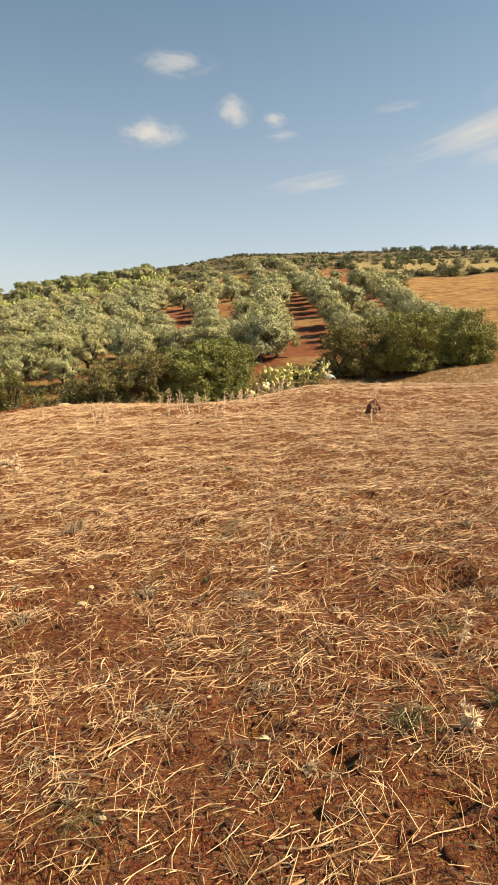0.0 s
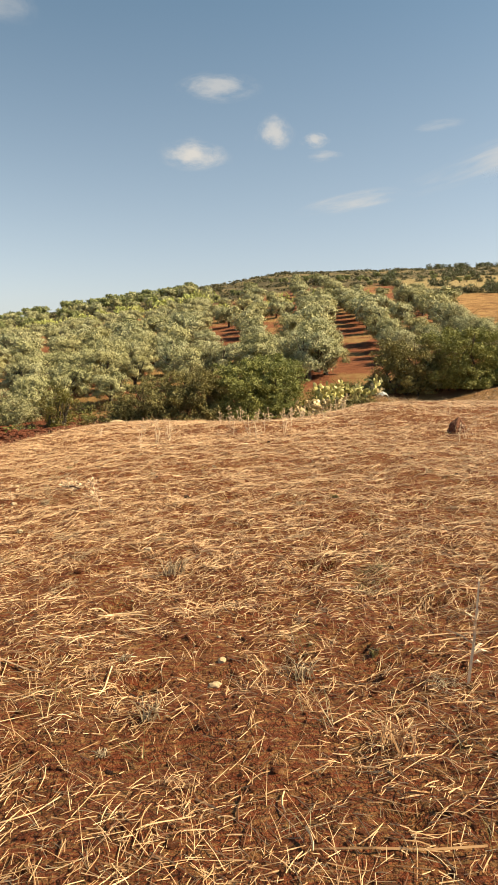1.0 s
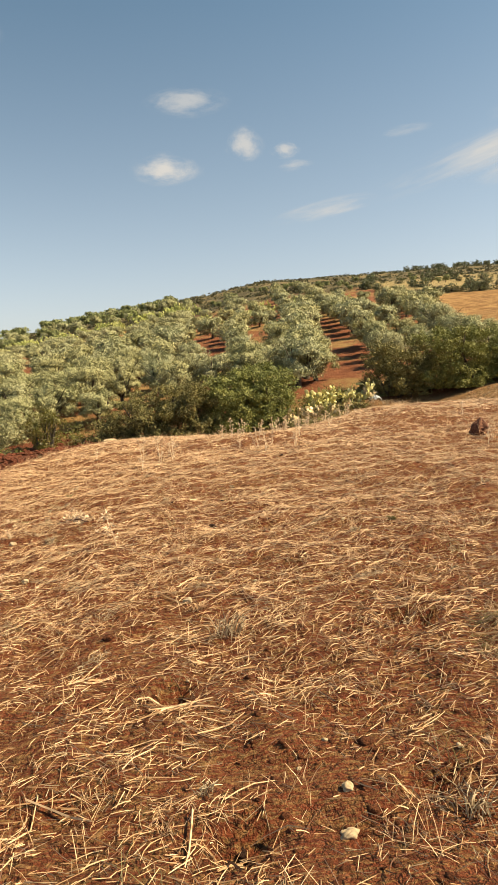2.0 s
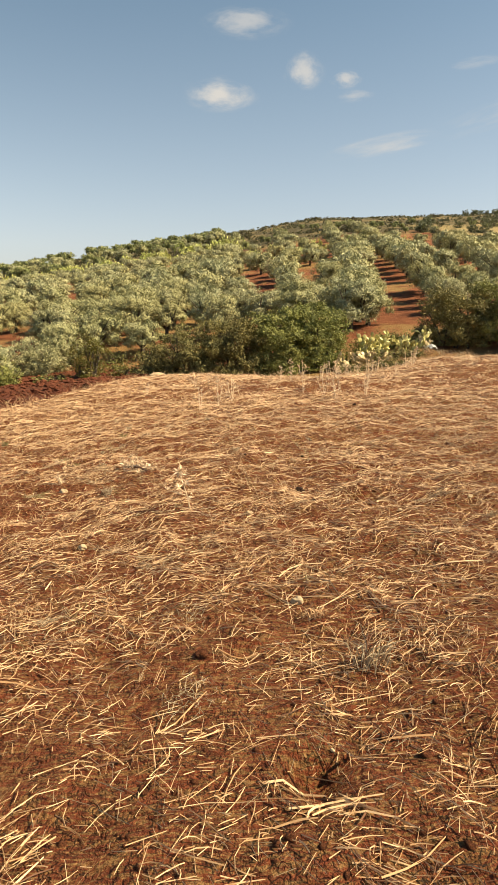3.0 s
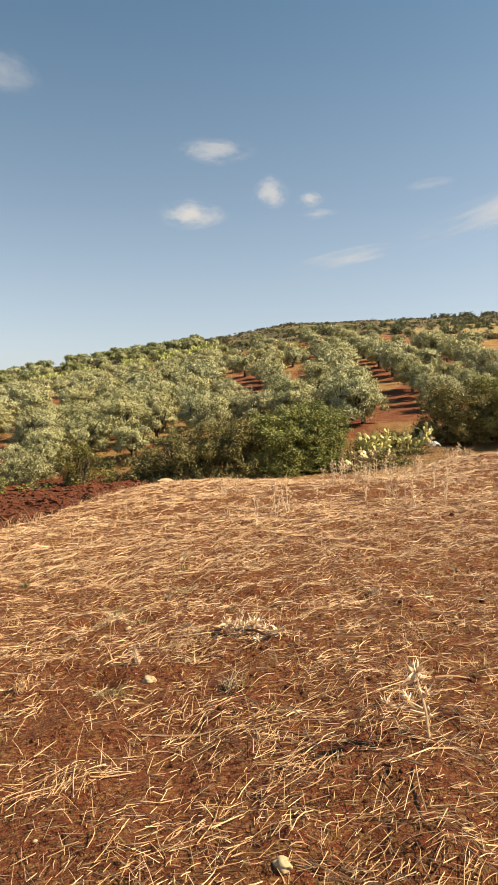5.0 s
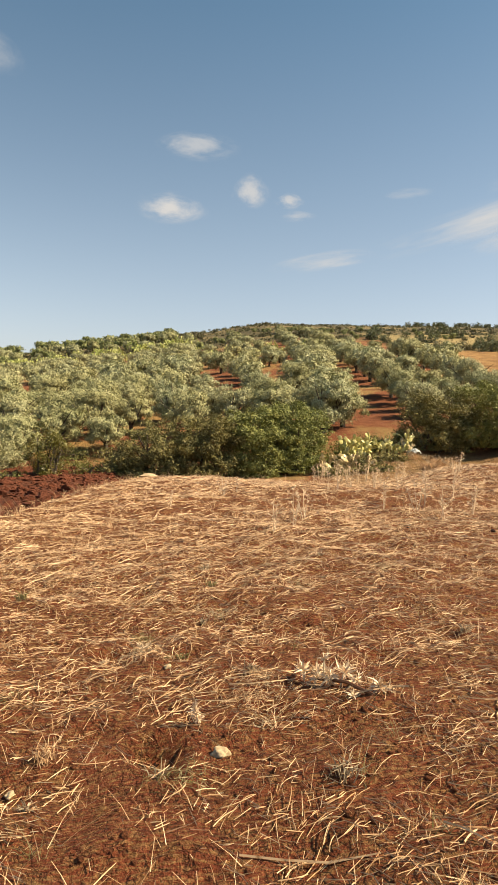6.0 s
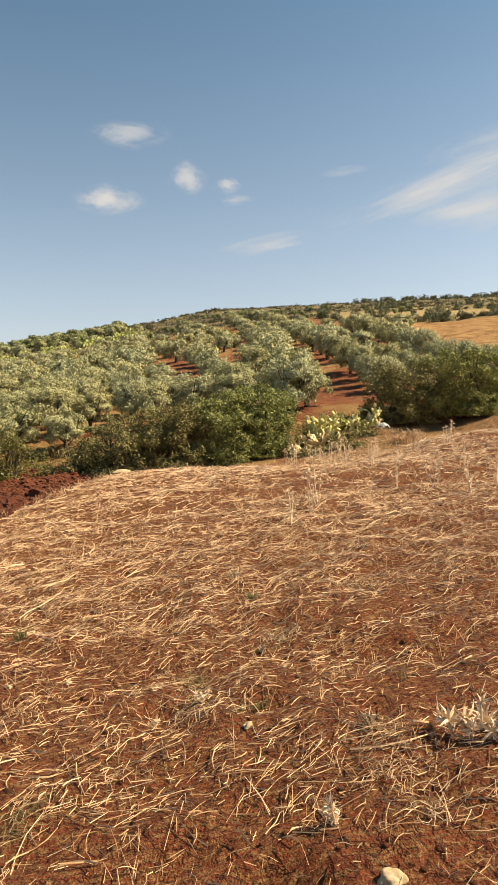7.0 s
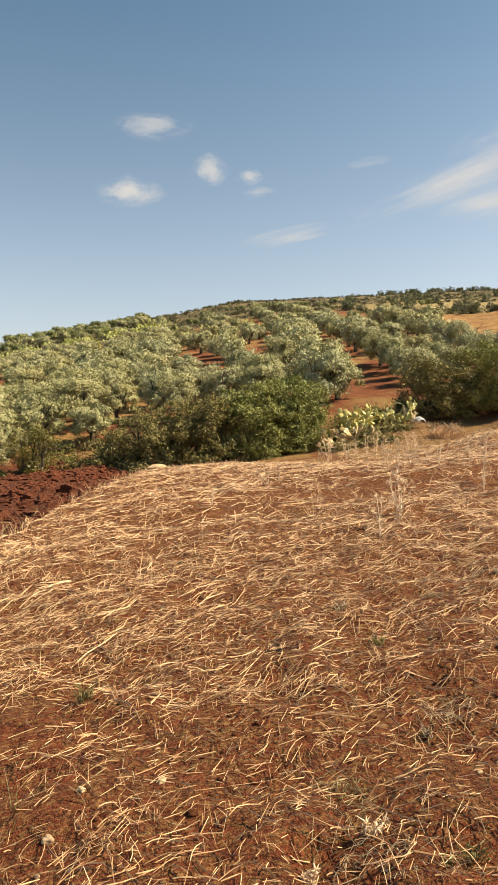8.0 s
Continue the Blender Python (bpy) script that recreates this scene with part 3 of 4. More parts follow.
# ---- bushes ----
def bush_meshes(seed, rx, ry, tall, leaves, leaf, material):
    r = np.random.default_rng(seed)
    stems = []
    for _ in range(9):
        an = 6.28 * r.random()
        a = Vector((r.normal(0, rx * 0.25), r.normal(0, ry * 0.2), -0.2))
        b = Vector((a.x + math.cos(an) * rx * 0.5, a.y + math.sin(an) * ry * 0.5, tall * (0.5 + 0.3 * r.random())))
        stems.append([(a, 0.09), (a.lerp(b, 0.5) + Vector((0, 0, 0.2)), 0.06), (b, 0.02)])
    lobes = []
    for _ in range(100):
        an, q = 6.28 * r.random(), math.sqrt(r.random())
        x, y = math.cos(an) * rx * 0.85 * q, math.sin(an) * ry * 0.85 * q
        top = tall * (0.55 + 0.38 * math.sqrt(max(0.0, 1 - q * q)))
        lobes.append((x, y, top * (0.02 + 0.95 * r.random() ** 1.2), (0.28 + 0.5 * r.random()) * min(1.0, 0.15 + tall / 2.4)))
    lobes = np.array(lobes)
    pick = r.integers(0, len(lobes), leaves)
    way = r.normal(size=(leaves, 3))
    way /= np.linalg.norm(way, axis=1, keepdims=True)
    pts = lobes[pick, :3] + way * (lobes[pick, 3] * (0.7 + 0.5 * r.random(leaves)))[:, None] * np.array([1.1, 1.0, 0.75])
    pts, way = clustered(pts, way, 20 if leaves > 2000 else 6, 0.14 if leaves > 2000 else 0.2, r)
    pts[:, 2] = np.maximum(pts[:, 2], 0.05 * r.random(leaves))
    growth = way * np.array([1, 1, 0.4]) + r.normal(0, 0.45, (leaves, 3)) + np.array([0, 0, 0.3])
    v, f = sprigs(pts, growth, leaf * (0.6 + 0.9 * r.random(leaves)), leaf * 0.36 * (0.7 + 0.6 * r.random(leaves)), r, way, True)
    tv, tf = tubes(stems, 5)
    return mesh_of("bush_stems", tv, tf, BARK, True), mesh_of("bush_leaves", v, f, material)


def bush(x, y, rx, ry, tall, leaves, material, seed, label, leaf=0.175):
    stems, crown = bush_meshes(seed, rx, ry, tall, int(leaves * 2.7), leaf, material)
    ob = empty_at("bush", x, y, float(land(x, y)) - 0.05)
    put("woody_base", stems, ob)
    put("foliage", crown, ob)
    return tagged(ob, label, "bush", "bushes below the field")


bush(-6.4, 48.0, 3.0, 2.4, 3.6, 8500, BUSH_BROWN, 1, "low dark bush with browning tips at the field edge")
bush(-2.9, 48.3, 3.0, 2.6, 4.0, 10000, BUSH_BROWN, 2, "dense olive-brown bush beyond the stubble field")
bush(0.3, 48.6, 2.6, 2.6, 4.6, 10500, BUSH, 3, "dense dark green bush beyond the stubble field")
bush(2.2, 49.6, 2.3, 2.5, 4.7, 10500, BUSH, 4, "tall dark green bush beside the prickly pear")
bush(12.4, 51.8, 3.0, 2.4, 4.6, 11500, BUSH_BROWN, 5, "dark bush with brownish crown beside the red track")
bush(16.2, 51.6, 3.3, 2.6, 5.1, 13000, BUSH, 6, "tall dense dark green bush behind the field")
bush(20.6, 51.6, 3.0, 2.6, 4.6, 11000, BUSH, 7, "rounded dark green bush behind the field")
bush(-12.2, 46.8, 1.1, 0.9, 3.0, 1250, YELLOW_LEAF, 8, "yellowing green shrub beside the ploughed strip")
bush(-16.4, 50.6, 1.9, 1.6, 2.6, 4200, OLIVE, 10, "low grey-green olive scrub beside ploughed earth")
bush(-19.6, 47.0, 2.2, 1.6, 2.4, 3800, OLIVE_DRY, 11, "low grey-green olive scrub beside ploughed earth")
bush(-17.2, 44.5, 1.5, 1.1, 1.7, 2400, BUSH, 9, "low green shrub beside the ploughed strip")


# dry weeds and low scrub between the ploughed strip and the grove
wr = np.random.default_rng(66)
for k in range(22):
    x, y = wr.uniform(-23, -7.5), wr.uniform(45.5, 53)
    bush(x, y, 0.5 + 0.5 * wr.random(), 0.4 + 0.3 * wr.random(), 0.35 + 0.4 * wr.random(), 150, (BUSH_BROWN, YELLOW_LEAF, BUSH)[k % 3], 100 + k,
         ("low withered brown weeds at the foot of the grove", "low yellowing weeds at the foot of the grove", "low dark green weeds at the foot of the grove")[k % 3], 0.17)
# withered undergrowth in front of the prickly pears
bush(4.6, 46.9, 1.1, 0.5, 0.35, 500, BUSH_BROWN, 21, "low withered brown undergrowth below the prickly pear", 0.15)
bush(8.3, 48.5, 1.4, 0.5, 0.22, 700, BUSH_BROWN, 26, "low withered brown undergrowth below the prickly pear", 0.15)
bush(6.9, 46.9, 1.4, 0.5, 0.2, 700, BUSH_BROWN, 27, "low withered brown undergrowth below the prickly pear", 0.15)
bush(6.8, 48.3, 1.2, 0.5, 0.2, 600, BUSH_BROWN, 22, "low withered brown undergrowth below the prickly pear", 0.15)


# ---- prickly pears ----
def pad_mesh(name, material, around=8, up=5):
    bm = bmesh.new()
    bmesh.ops.create_uvsphere(bm, u_segments=around, v_segments=up, radius=1.0)
    for v in bm.verts:
        z = (v.co.z + 1) / 2
        v.co = Vector((v.co.x * 0.15 * (0.75 + 0.45 * z), v.co.y * 0.034, z * 0.42))
    me = bpy.data.meshes.new(name)
    bm.to_mesh(me)
    bm.free()
    me.materials.append(material)
    return me


def pad_poses(seed, count, rx, ry, tall):
    """Pads grow on one another from several feet."""
    r = np.random.default_rng(seed)
    grown, out = [], []
    for k in range(count):
        if k < count // 7 or not grown:
            x, y = r.uniform(-rx, rx), r.uniform(-ry, ry)
            base = Matrix.LocRotScale((x, y, -0.05), Euler((r.normal(0, 0.35), r.normal(0, 0.4), 6.28 * r.random())), None)
        else:
            base = grown[int(r.integers(max(0, len(grown) - count // 2), len(grown)))]
            if base.translation.z > tall - 0.5:
                base = grown[int(r.integers(0, max(1, count // 7)))]
            base = base @ Matrix.LocRotScale((r.normal(0, 0.07), 0, 0.27), Euler((r.normal(0, 0.35), r.normal(0, 0.5), r.normal(0, 1.3))), None)
        grown.append(base)
        k_ = r.uniform(0.6, 0.98)
        out.append(base @ Matrix.Diagonal((k_, k_, k_, 1)))
    return out


PAD_MESH, DRY_PAD_MESH = pad_mesh("pad", PAD), pad_mesh("dry_pad", PAD_DRY)


def prickly_pear(x, y, seed, count, rx, ry, tall, me, label, lift=0.0):
    ob = empty_at("prickly_pear", x, y, float(land(x, y)) + lift)
    for m in pad_poses(seed, count, rx, ry, tall):
        put("pad", me, ob).matrix_basis = m
    return tagged(ob, label, "cactus", "prickly pears below the field")


prickly_pear(7.9, 50.0, 1, 185, 1.4, 0.6, 2.1, PAD_MESH, "yellow-green prickly pear with many pads beside a track")
prickly_pear(6.3, 49.4, 2, 150, 1.1, 0.6, 1.9, PAD_MESH, "small yellow-green prickly pear under a dark bush")
prickly_pear(4.9, 48.0, 3, 125, 1.0, 0.5, 1.5, DRY_PAD_MESH, "dying prickly pear with pale withered pads")
prickly_pear(6.1, 47.9, 6, 60, 1.0, 0.4, 0.9, DRY_PAD_MESH, "fallen prickly pear with pale withered pads")
prickly_pear(9.6, 49.9, 4, 14, 0.3, 0.3, 1.2, DRY_PAD_MESH, "low pale prickly pear beside a white sack")
# dark shrubs added behind the pads, in place of the shade between them
bush(7.9, 51.2, 1.5, 0.3, 1.0, 600, BUSH, 23, "low dark shrub added behind the prickly pear to darken its gaps")
bush(6.2, 50.6, 1.3, 0.3, 1.0, 550, BUSH, 24, "low dark shrub added behind the prickly pear to darken its gaps")
bush(4.9, 49.1, 1.1, 0.3, 0.8, 500, BUSH, 25, "low dark shrub added behind the withered prickly pear to darken its gaps")


def joined(me, poses):
    co = np.empty(len(me.vertices) * 3, np.float32)
    me.vertices.foreach_get("co", co)
    co = np.c_[co.reshape(-1, 3), np.ones(len(me.vertices))]
    bits, faces = [], []
    tri = [tuple(p.vertices) + ((p.vertices[2],) if len(p.vertices) == 3 else ()) for p in me.polygons]
    tri = np.array([t if len(set(t)) == 4 else (t[0], t[1], t[2], t[2]) for t in tri])
    three = np.array([(t[0], t[1], t[2]) for t in tri] + [(t[0], t[2], t[3]) for t in tri if t[2] != t[3]])
    for k, m in enumerate(poses):
        bits.append((co @ np.array(m).T)[:, :3])
        faces.append(three + k * len(co))
    return np.concatenate(bits), np.concatenate(faces)


LIME_PAD = pad_material("sunlit_cactus_pad", (0.33, 0.38, 0.09), (0.53, 0.53, 0.17))
FAR_PAD = pad_mesh("far_pad", LIME_PAD, 6, 3)
# a hedge of old prickly pears higher up the hill
far_pads = [mesh_of("hedge_pads", *joined(FAR_PAD, pad_poses(30 + k, 130, 1.7, 1.4, 2.0)), LIME_PAD) for k in range(3)]
hr = np.random.default_rng(12)
for k in range(78):
    if k < 58:
        x, y = hr.uniform(-52, -4), hr.uniform(144, 188)
    else:
        x, y = hr.uniform(-4, 24), hr.uniform(124, 136)
    ob = empty_at("prickly_pear", x, y, float(land(x, y)), 6.28 * hr.random(), (1.15 if k < 58 else 0.75) + 0.5 * hr.random())
    tagged(put("foliage", far_pads[k % 3], ob), kind="stuff")
    tagged(ob, "old yellow-green prickly pear clump on the hillside", "cactus", "prickly pears on the hill")


# ---- scrub, hedge and far trees on the hilltop ----
def crown_only(seed, rx, tall, leaves, leaf, material):
    return bush_meshes(seed, rx, rx, tall, leaves, leaf, material)


scrubs = [crown_only(60 + k, 1.5, 1.3, 170, 0.6, SCRUB_LEAF) for k in range(4)]
hedges = [crown_only(70 + k, 1.9, 2.0, 420, 0.5, SCRUB_LEAF if k else FAR_LEAF) for k in range(3)]
tops = [crown_only(80 + k, 2.0, 3.6, 520, 0.6, FAR_LEAF) for k in range(3)]


def far_plant(name, meshes, x, y, size, label, category, group):
    ob = empty_at(name, x, y, float(land(x, y)) - 0.1, 6.28 * hr.random(), size)
    put("woody_base", meshes[0], ob)
    put("foliage", meshes[1], ob)
    return tagged(ob, label, category, group)


for k in range(290):
    x, y = hr.uniform(-85, 120), hr.uniform(165, 262)
    far_plant("shrub", scrubs[k % 4], x, y, 0.35 + 0.45 * hr.random(), "low grey-brown scrub on the hilltop", "shrub", "scrub on the hilltop")
far_plant("shrub", scrubs[1], 16.4, 226, 0.95, "lone dark shrub on the summit", "shrub", "scrub on the hilltop")
# low heath between the shrubs, too small to tell apart
hx, hy = hr.uniform(-90, 130, 2600), hr.uniform(150, 275, 2600)
ok = masks(hx, hy)[4] * (1 - masks(hx, hy)[5]) > 0.4
hx, hy = np.repeat(hx[ok], 5) + hr.normal(0, 0.5, 5 * ok.sum()), np.repeat(hy[ok], 5) + hr.normal(0, 0.5, 5 * ok.sum())
heath_pts = np.stack([hx, hy, height(hx, hy) + 0.35 * hr.random(len(hx))], -1)
heath_v, heath_f = sprigs(heath_pts, hr.normal(size=(len(hx), 3)) + (0, 0, 0.6), 0.5 + 0.5 * hr.random(len(hx)), 0.3 + 0.3 * hr.random(len(hx)), hr)
tagged(new("heath", mesh_of("heath", heath_v, heath_f, SCRUB_LEAF)), "low dark heath covering the hilltop", "heath", kind="stuff")
for k in range(46):
    x = 34 + 1.3 * k + hr.normal(0, 0.5)
    far_plant("hedge_shrub", hedges[k % 3], x, 125.5 + hr.normal(0, 0.8), 0.6 + 0.4 * hr.random(), "dark low hedge shrub above a harvested field", "shrub", "hedge above the brown field")
for k in range(46):
    x, y = hr.uniform(34, 100), hr.uniform(132, 195)
    far_plant("hill_tree", tops[k % 3], x, y, 0.5 + 0.3 * hr.random(), "dark round tree in pale dry grass on the hill", "tree", "trees above the brown field")
for k in range(76):
    x = 70 + 1.25 * k + hr.normal(0, 0.4)
    far_plant("ridge_tree", tops[k % 3], x, 252 + hr.normal(0, 4), 0.55 + 0.25 * hr.random(), "dark tree in a row along the ridge", "tree", "row of trees on the ridge")


# ---- straw, stubble and clods on the field ----
def straws(count, y_lo, y_hi, long, radius, seed, bent, lift, name, material, label, beside=False):
    """Cut straw strewn on the ground, in loose bundles and singly."""
    r = np.random.default_rng(seed)
    cy = y_lo + (y_hi - y_lo) * r.random(count * 3) ** 0.68
    left, right = np.minimum(-0.30 * cy - 0.6, -4.8 - 0.36 * (cy - 9.4) - 0.3), 0.5 * cy + 0.6
    left = np.maximum(left, field_edge(cy) + 0.1)
    cx = left + (right - left) * r.random(count * 3)
    if beside:      # the rest of the field, to both sides of the walk and behind it
        cy = r.uniform(y_lo, y_hi, count * 3)
        cx = r.uniform(-11, 14, count * 3)
        inside = (cx > np.minimum(-0.30 * cy - 0.6, -4.8 - 0.36 * (cy - 9.4) - 0.3)) & (cx < 0.5 * cy + 0.6) & (cy > 1.2)
        cx = np.where(inside | (cx < field_edge(cy) + 0.1), -60.0, cx)
    thick = (0.60 + 0.48 * value_noise(cx, cy, 0.4, 21) + 0.3 * value_noise(cx, cy * 1.6, 2.0, 22)) * (0.55 + 0.45 * masks(cx, cy)[0])
    keep = np.flatnonzero((r.random(count * 3) < np.clip(thick, 0.05, 1.0)) & (masks(cx, cy)[0] > 0.3))
    # bundles: every centre gives several near-parallel straws
    n_b = count // 4
    heart = keep[:n_b]
    pick = r.integers(0, len(heart), count)
    single = r.random(count) < 0.5
    alone = keep[r.integers(0, len(keep), count)]
    x = np.where(single, cx[alone], cx[heart][pick] + r.normal(0, 0.08, count))
    y = np.where(single, cy[alone], cy[heart][pick] + r.normal(0, 0.065, count))
    turn_b = r.normal(0.2, 0.9, len(heart))
    turn = np.where(single, 6.28 * r.random(count), turn_b[pick] + r.normal(0, 0.65, count))
    length = long * np.exp(r.normal(0, 0.5, count))
    rad = radius * (0.6 + 0.8 * r.random(count))
    bow = r.normal(0, 0.2, count)
    dx, dy = np.cos(turn) * length / 2, np.sin(turn) * length / 2
    rise = [np.abs(r.normal(0, 1, count)) for _ in range(2)]
    ends = []
    for s in ((-1, -0.36, 0.3, 1) if bent else (-1, 1)):
        arc = bow * (1 - s * s)
        px, py = x + s * dx - dy * arc, y + s * dy + dx * arc
        pz = height(px, py) + rad + lift * (rise[0] * (1 - s) / 2 + rise[1] * (1 + s) / 2 + 0.25 * (1 - s * s))
        ends.append(np.stack([px, py, pz], -1))
    side = np.stack([-np.sin(turn), np.cos(turn), 0 * turn], -1)
    up = np.array([0, 0, 1.0])
    k = len(ends)
    v = np.empty((count, k, 3, 3))
    for a, p in enumerate(ends):
        taper = rad * (1.0 if a < k - 1 else 0.6)
        for b in range(3):
            an = 2 * math.pi * b / 3 + math.pi / 2
            v[:, a, b] = p + side * (np.cos(an) * taper)[:, None] + up * (np.sin(an) * taper)[:, None]
    base = (np.arange(count) * k * 3)[:, None, None]
    quad = np.array([[a * 3 + b, a * 3 + (b + 1) % 3, a * 3 + 3 + (b + 1) % 3, a * 3 + 3 + b] for a in range(k - 1) for b in (0, 2)])
    me = mesh_of(name, v.reshape(-1, 3), (base + quad[None]).reshape(-1, 4), material)
    return tagged(new(name, me), label, "straw", kind="stuff")


straws(28000, 1.2, 18, 0.078, 0.0017, 1, True, 0.016, "straw", STRAW, "pale cut straw strewn over dry red soil")
straws(92000, 1.2, 18, 0.048, 0.00165, 8, False, 0.012, "straw", STRAW, "pale broken straw strewn over dry red soil")
straws(14000, 1.2, 16, 0.055, 0.0012, 2, False, 0.010, "chaff", GREY_STRAW, "short weathered chaff on dry red soil")
straws(56000, 15, 38, 0.13, 0.0036, 3, False, 0.028, "straw", STRAW, "pale cut straw strewn over the stubble field")
straws(70000, -6, 24, 0.07, 0.0021, 10, False, 0.014, "straw", STRAW, "pale cut straw strewn over the rest of the field", True)
straws(900, 1.2, 17, 0.19, 0.0033, 4, True, 0.012, "straw", STRAW, "long loose straw stalks on dry soil")


straws(11000, 27, 48, 0.2, 0.006, 9, False, 0.05, "straw", STRAW, "pale straw and dry grass behind the brow of the field")


def tufts(count, y_lo, y_hi, tall, radius, seed, blades, name, material, label):
    """Standing stubble: short stems in little bunches."""
    r = np.random.default_rng(seed)
    cy = r.uniform(y_lo, y_hi, count)
    left = np.maximum(np.minimum(-0.30 * cy - 0.6, -4.8 - 0.36 * (cy - 9.4)), field_edge(cy) + 0.1)
    cx = left + (0.5 * cy + 0.6 - left) * r.random(count)
    n = count * blades
    x, y = np.repeat(cx, blades) + r.normal(0, 0.035, n), np.repeat(cy, blades) + r.normal(0, 0.035, n)
    hgt = np.repeat(tall * np.exp(r.normal(0, 0.4, count)), blades) * (0.5 + 0.7 * r.random(n))
    z = height(x, y) - 0.01
    lean = r.normal(0, 0.8, (n, 2))
    rad = radius * (0.6 + 0.8 * r.random(n))
    v = np.empty((n, 3, 3, 3))
    for a, part_way in enumerate((0.0, 0.55, 1.0)):
        p = np.stack([x + lean[:, 0] * hgt * part_way ** 1.4, y + lean[:, 1] * hgt * part_way ** 1.4, z + hgt * part_way], -1)
        for b in range(3):
            an = 2 * math.pi * b / 3
            v[:, a, b] = p + np.array([math.cos(an), math.sin(an), 0]) * (rad * (1 - 0.6 * part_way))[:, None]
    base = (np.arange(n) * 9)[:, None, None]
    quad = np.array([[a * 3 + b, a * 3 + (b + 1) % 3, a * 3 + 3 + (b + 1) % 3, a * 3 + 3 + b] for a in range(2) for b in range(3)])
    return tagged(new(name, mesh_of(name, v.reshape(-1, 3), (base + quad[None]).reshape(-1, 4), material)), label, "stubble", kind="stuff")


tufts(3600, 1.3, 16, 0.065, 0.0016, 5, 4, "stubble", STRAW, "short standing stubble bunches in dry soil")
tufts(4200, 15, 38, 0.10, 0.0032, 6, 3, "stubble", STRAW, "standing stubble and dry weeds across the field")
tufts(130, 1.3, 14, 0.08, 0.0014, 7, 10, "grass", GREEN_GRASS, "sparse half-green grass sprouting in the stubble")


def clods(count, y_lo, y_hi, size, seed, material, ploughed, label, wide=8.0):
    r = np.random.default_rng(seed)
    shapes = []
    for k in range(4):
        me = lump("clod_shape", material, (1, 1, 0.8), seed + k, 0.7 if ploughed else 0.45, 2 if 0.012 < size < 0.05 or size == 0.10 else 1)
        co = np.empty(len(me.vertices) * 3, np.float32)
        me.vertices.foreach_get("co", co)
        shapes.append((co.reshape(-1, 3), np.array([tuple(p.vertices) for p in me.polygons])))
        bpy.data.meshes.remove(me)
    y = r.uniform(y_lo, y_hi, count)
    if ploughed:
        x = field_edge(y) - 0.1 - wide * r.random(count) ** 1.4
    else:
        left = np.maximum(np.minimum(-0.30 * y - 0.6, -4.8 - 0.36 * (y - 9.4)), field_edge(y) + 0.1)
        x = left + (0.5 * y + 0.6 - left) * r.random(count)
    z = height(x, y)
    verts, faces, at = [], [], 0
    for k in range(count):
        co, tri = shapes[k % 4]
        s = size * math.exp(r.normal(0, 0.42))
        a = 6.28 * r.random()
        turn = np.array([[math.cos(a), -math.sin(a), 0], [math.sin(a), math.cos(a), 0], [0, 0, 1]])
        verts.append((co * np.array([s, s * r.uniform(0.6, 1.0), s * 0.8])) @ turn.T + (x[k], y[k], z[k] - s * 0.05))
        faces.append(tri + at)
        at += len(co)
    me = mesh_of("clods", np.concatenate(verts), np.concatenate(faces), material, not ploughed)
    return tagged(new("clods", me), label, "soil", kind="stuff")


clods(9000, 1.6, 13, 0.0095, 11, CLOD, False, "small crumbs of dry red soil")
clods(150, 1.2, 20, 0.0125, 12, CLOD, False, "larger clods of dry red soil in the stubble")
clods(60, 1.3, 16, 0.017, 13, DARK_CLOD, False, "dark crusted lumps in the stubble")
clods(1300, 12, 46, 0.10, 14, PLOUGH_CLOD, True, "heavy dark clods turned up by the plough")


clods(4200, 12, 34, 0.06, 15, PLOUGH_CLOD, True, "broken dark clods of the ploughed strip")
clods(2600, 31, 50, 0.12, 16, PLOUGH_CLOD, True, "broken clods at the far end of the ploughed strip", 15.0)


# lumps of soil whose dark colour stands in for shade in the deepest hollows
lump_shapes = [lump("soil_clod", DARK_CLOD, (1.0, 0.8, 0.7), 60 + k, 0.6, 3) for k in range(3)]
lr = np.random.default_rng(35)
for k, (x, y) in enumerate([(-3.84, 10.16), (-3.75, 10.06), (0.5, 2.25), (0.8, 2.0), (1.42, 4.0), (1.62, 4.05), (0.60, 5.22), (-0.1, 6.15), (-1.1, 4.4)]):
    for q in range(3):
        px, py, s = x + lr.normal(0, 0.035), y + lr.normal(0, 0.03), lr.uniform(0.016, 0.034)
        ob = new("soil_clod", lump_shapes[q])
        ob.matrix_basis = Matrix.LocRotScale((px, py, z_at(px, py) + 0.25 * s), Euler((0, 0, 6.28 * lr.random())), (s, s, s))
        tagged(ob, "lump of soil in a hollow, coloured dark for its shade", "soil clod", "dark clods in hollows")


# ---- stones ----
STONES = [(-3.50, 10.06, 0.043), (-0.70, 4.58, 0.026), (-0.735, 4.38, 0.034), (-0.08, 4.83, 0.022), (-1.65, 8.62, 0.03), (-2.82, 8.10, 0.034),
          (-3.79, 11.13, 0.028), (-1.37, 7.0, 0.04), (-4.7, 12.1, 0.022), (-5.01, 12.02, 0.018), (-4.4, 9.9, 0.026), (-5.1, 11.8, 0.024)]
stone_shapes = [lump("stone", STONE, (1.0, 0.72, 0.62), 3 + 5 * k, 0.26, 4) for k in range(4)]
for k, (x, y, s) in enumerate(STONES):
    ob = new("stone", stone_shapes[k % 4])
    ob.matrix_basis = Matrix.LocRotScale((x, y, z_at(x, y) + s * 0.22), Euler((0, 0, 1.7 * k)), (s, s, s))
    tagged(ob, "pale tan field stone lying on red soil", "stone", "stones on the field")
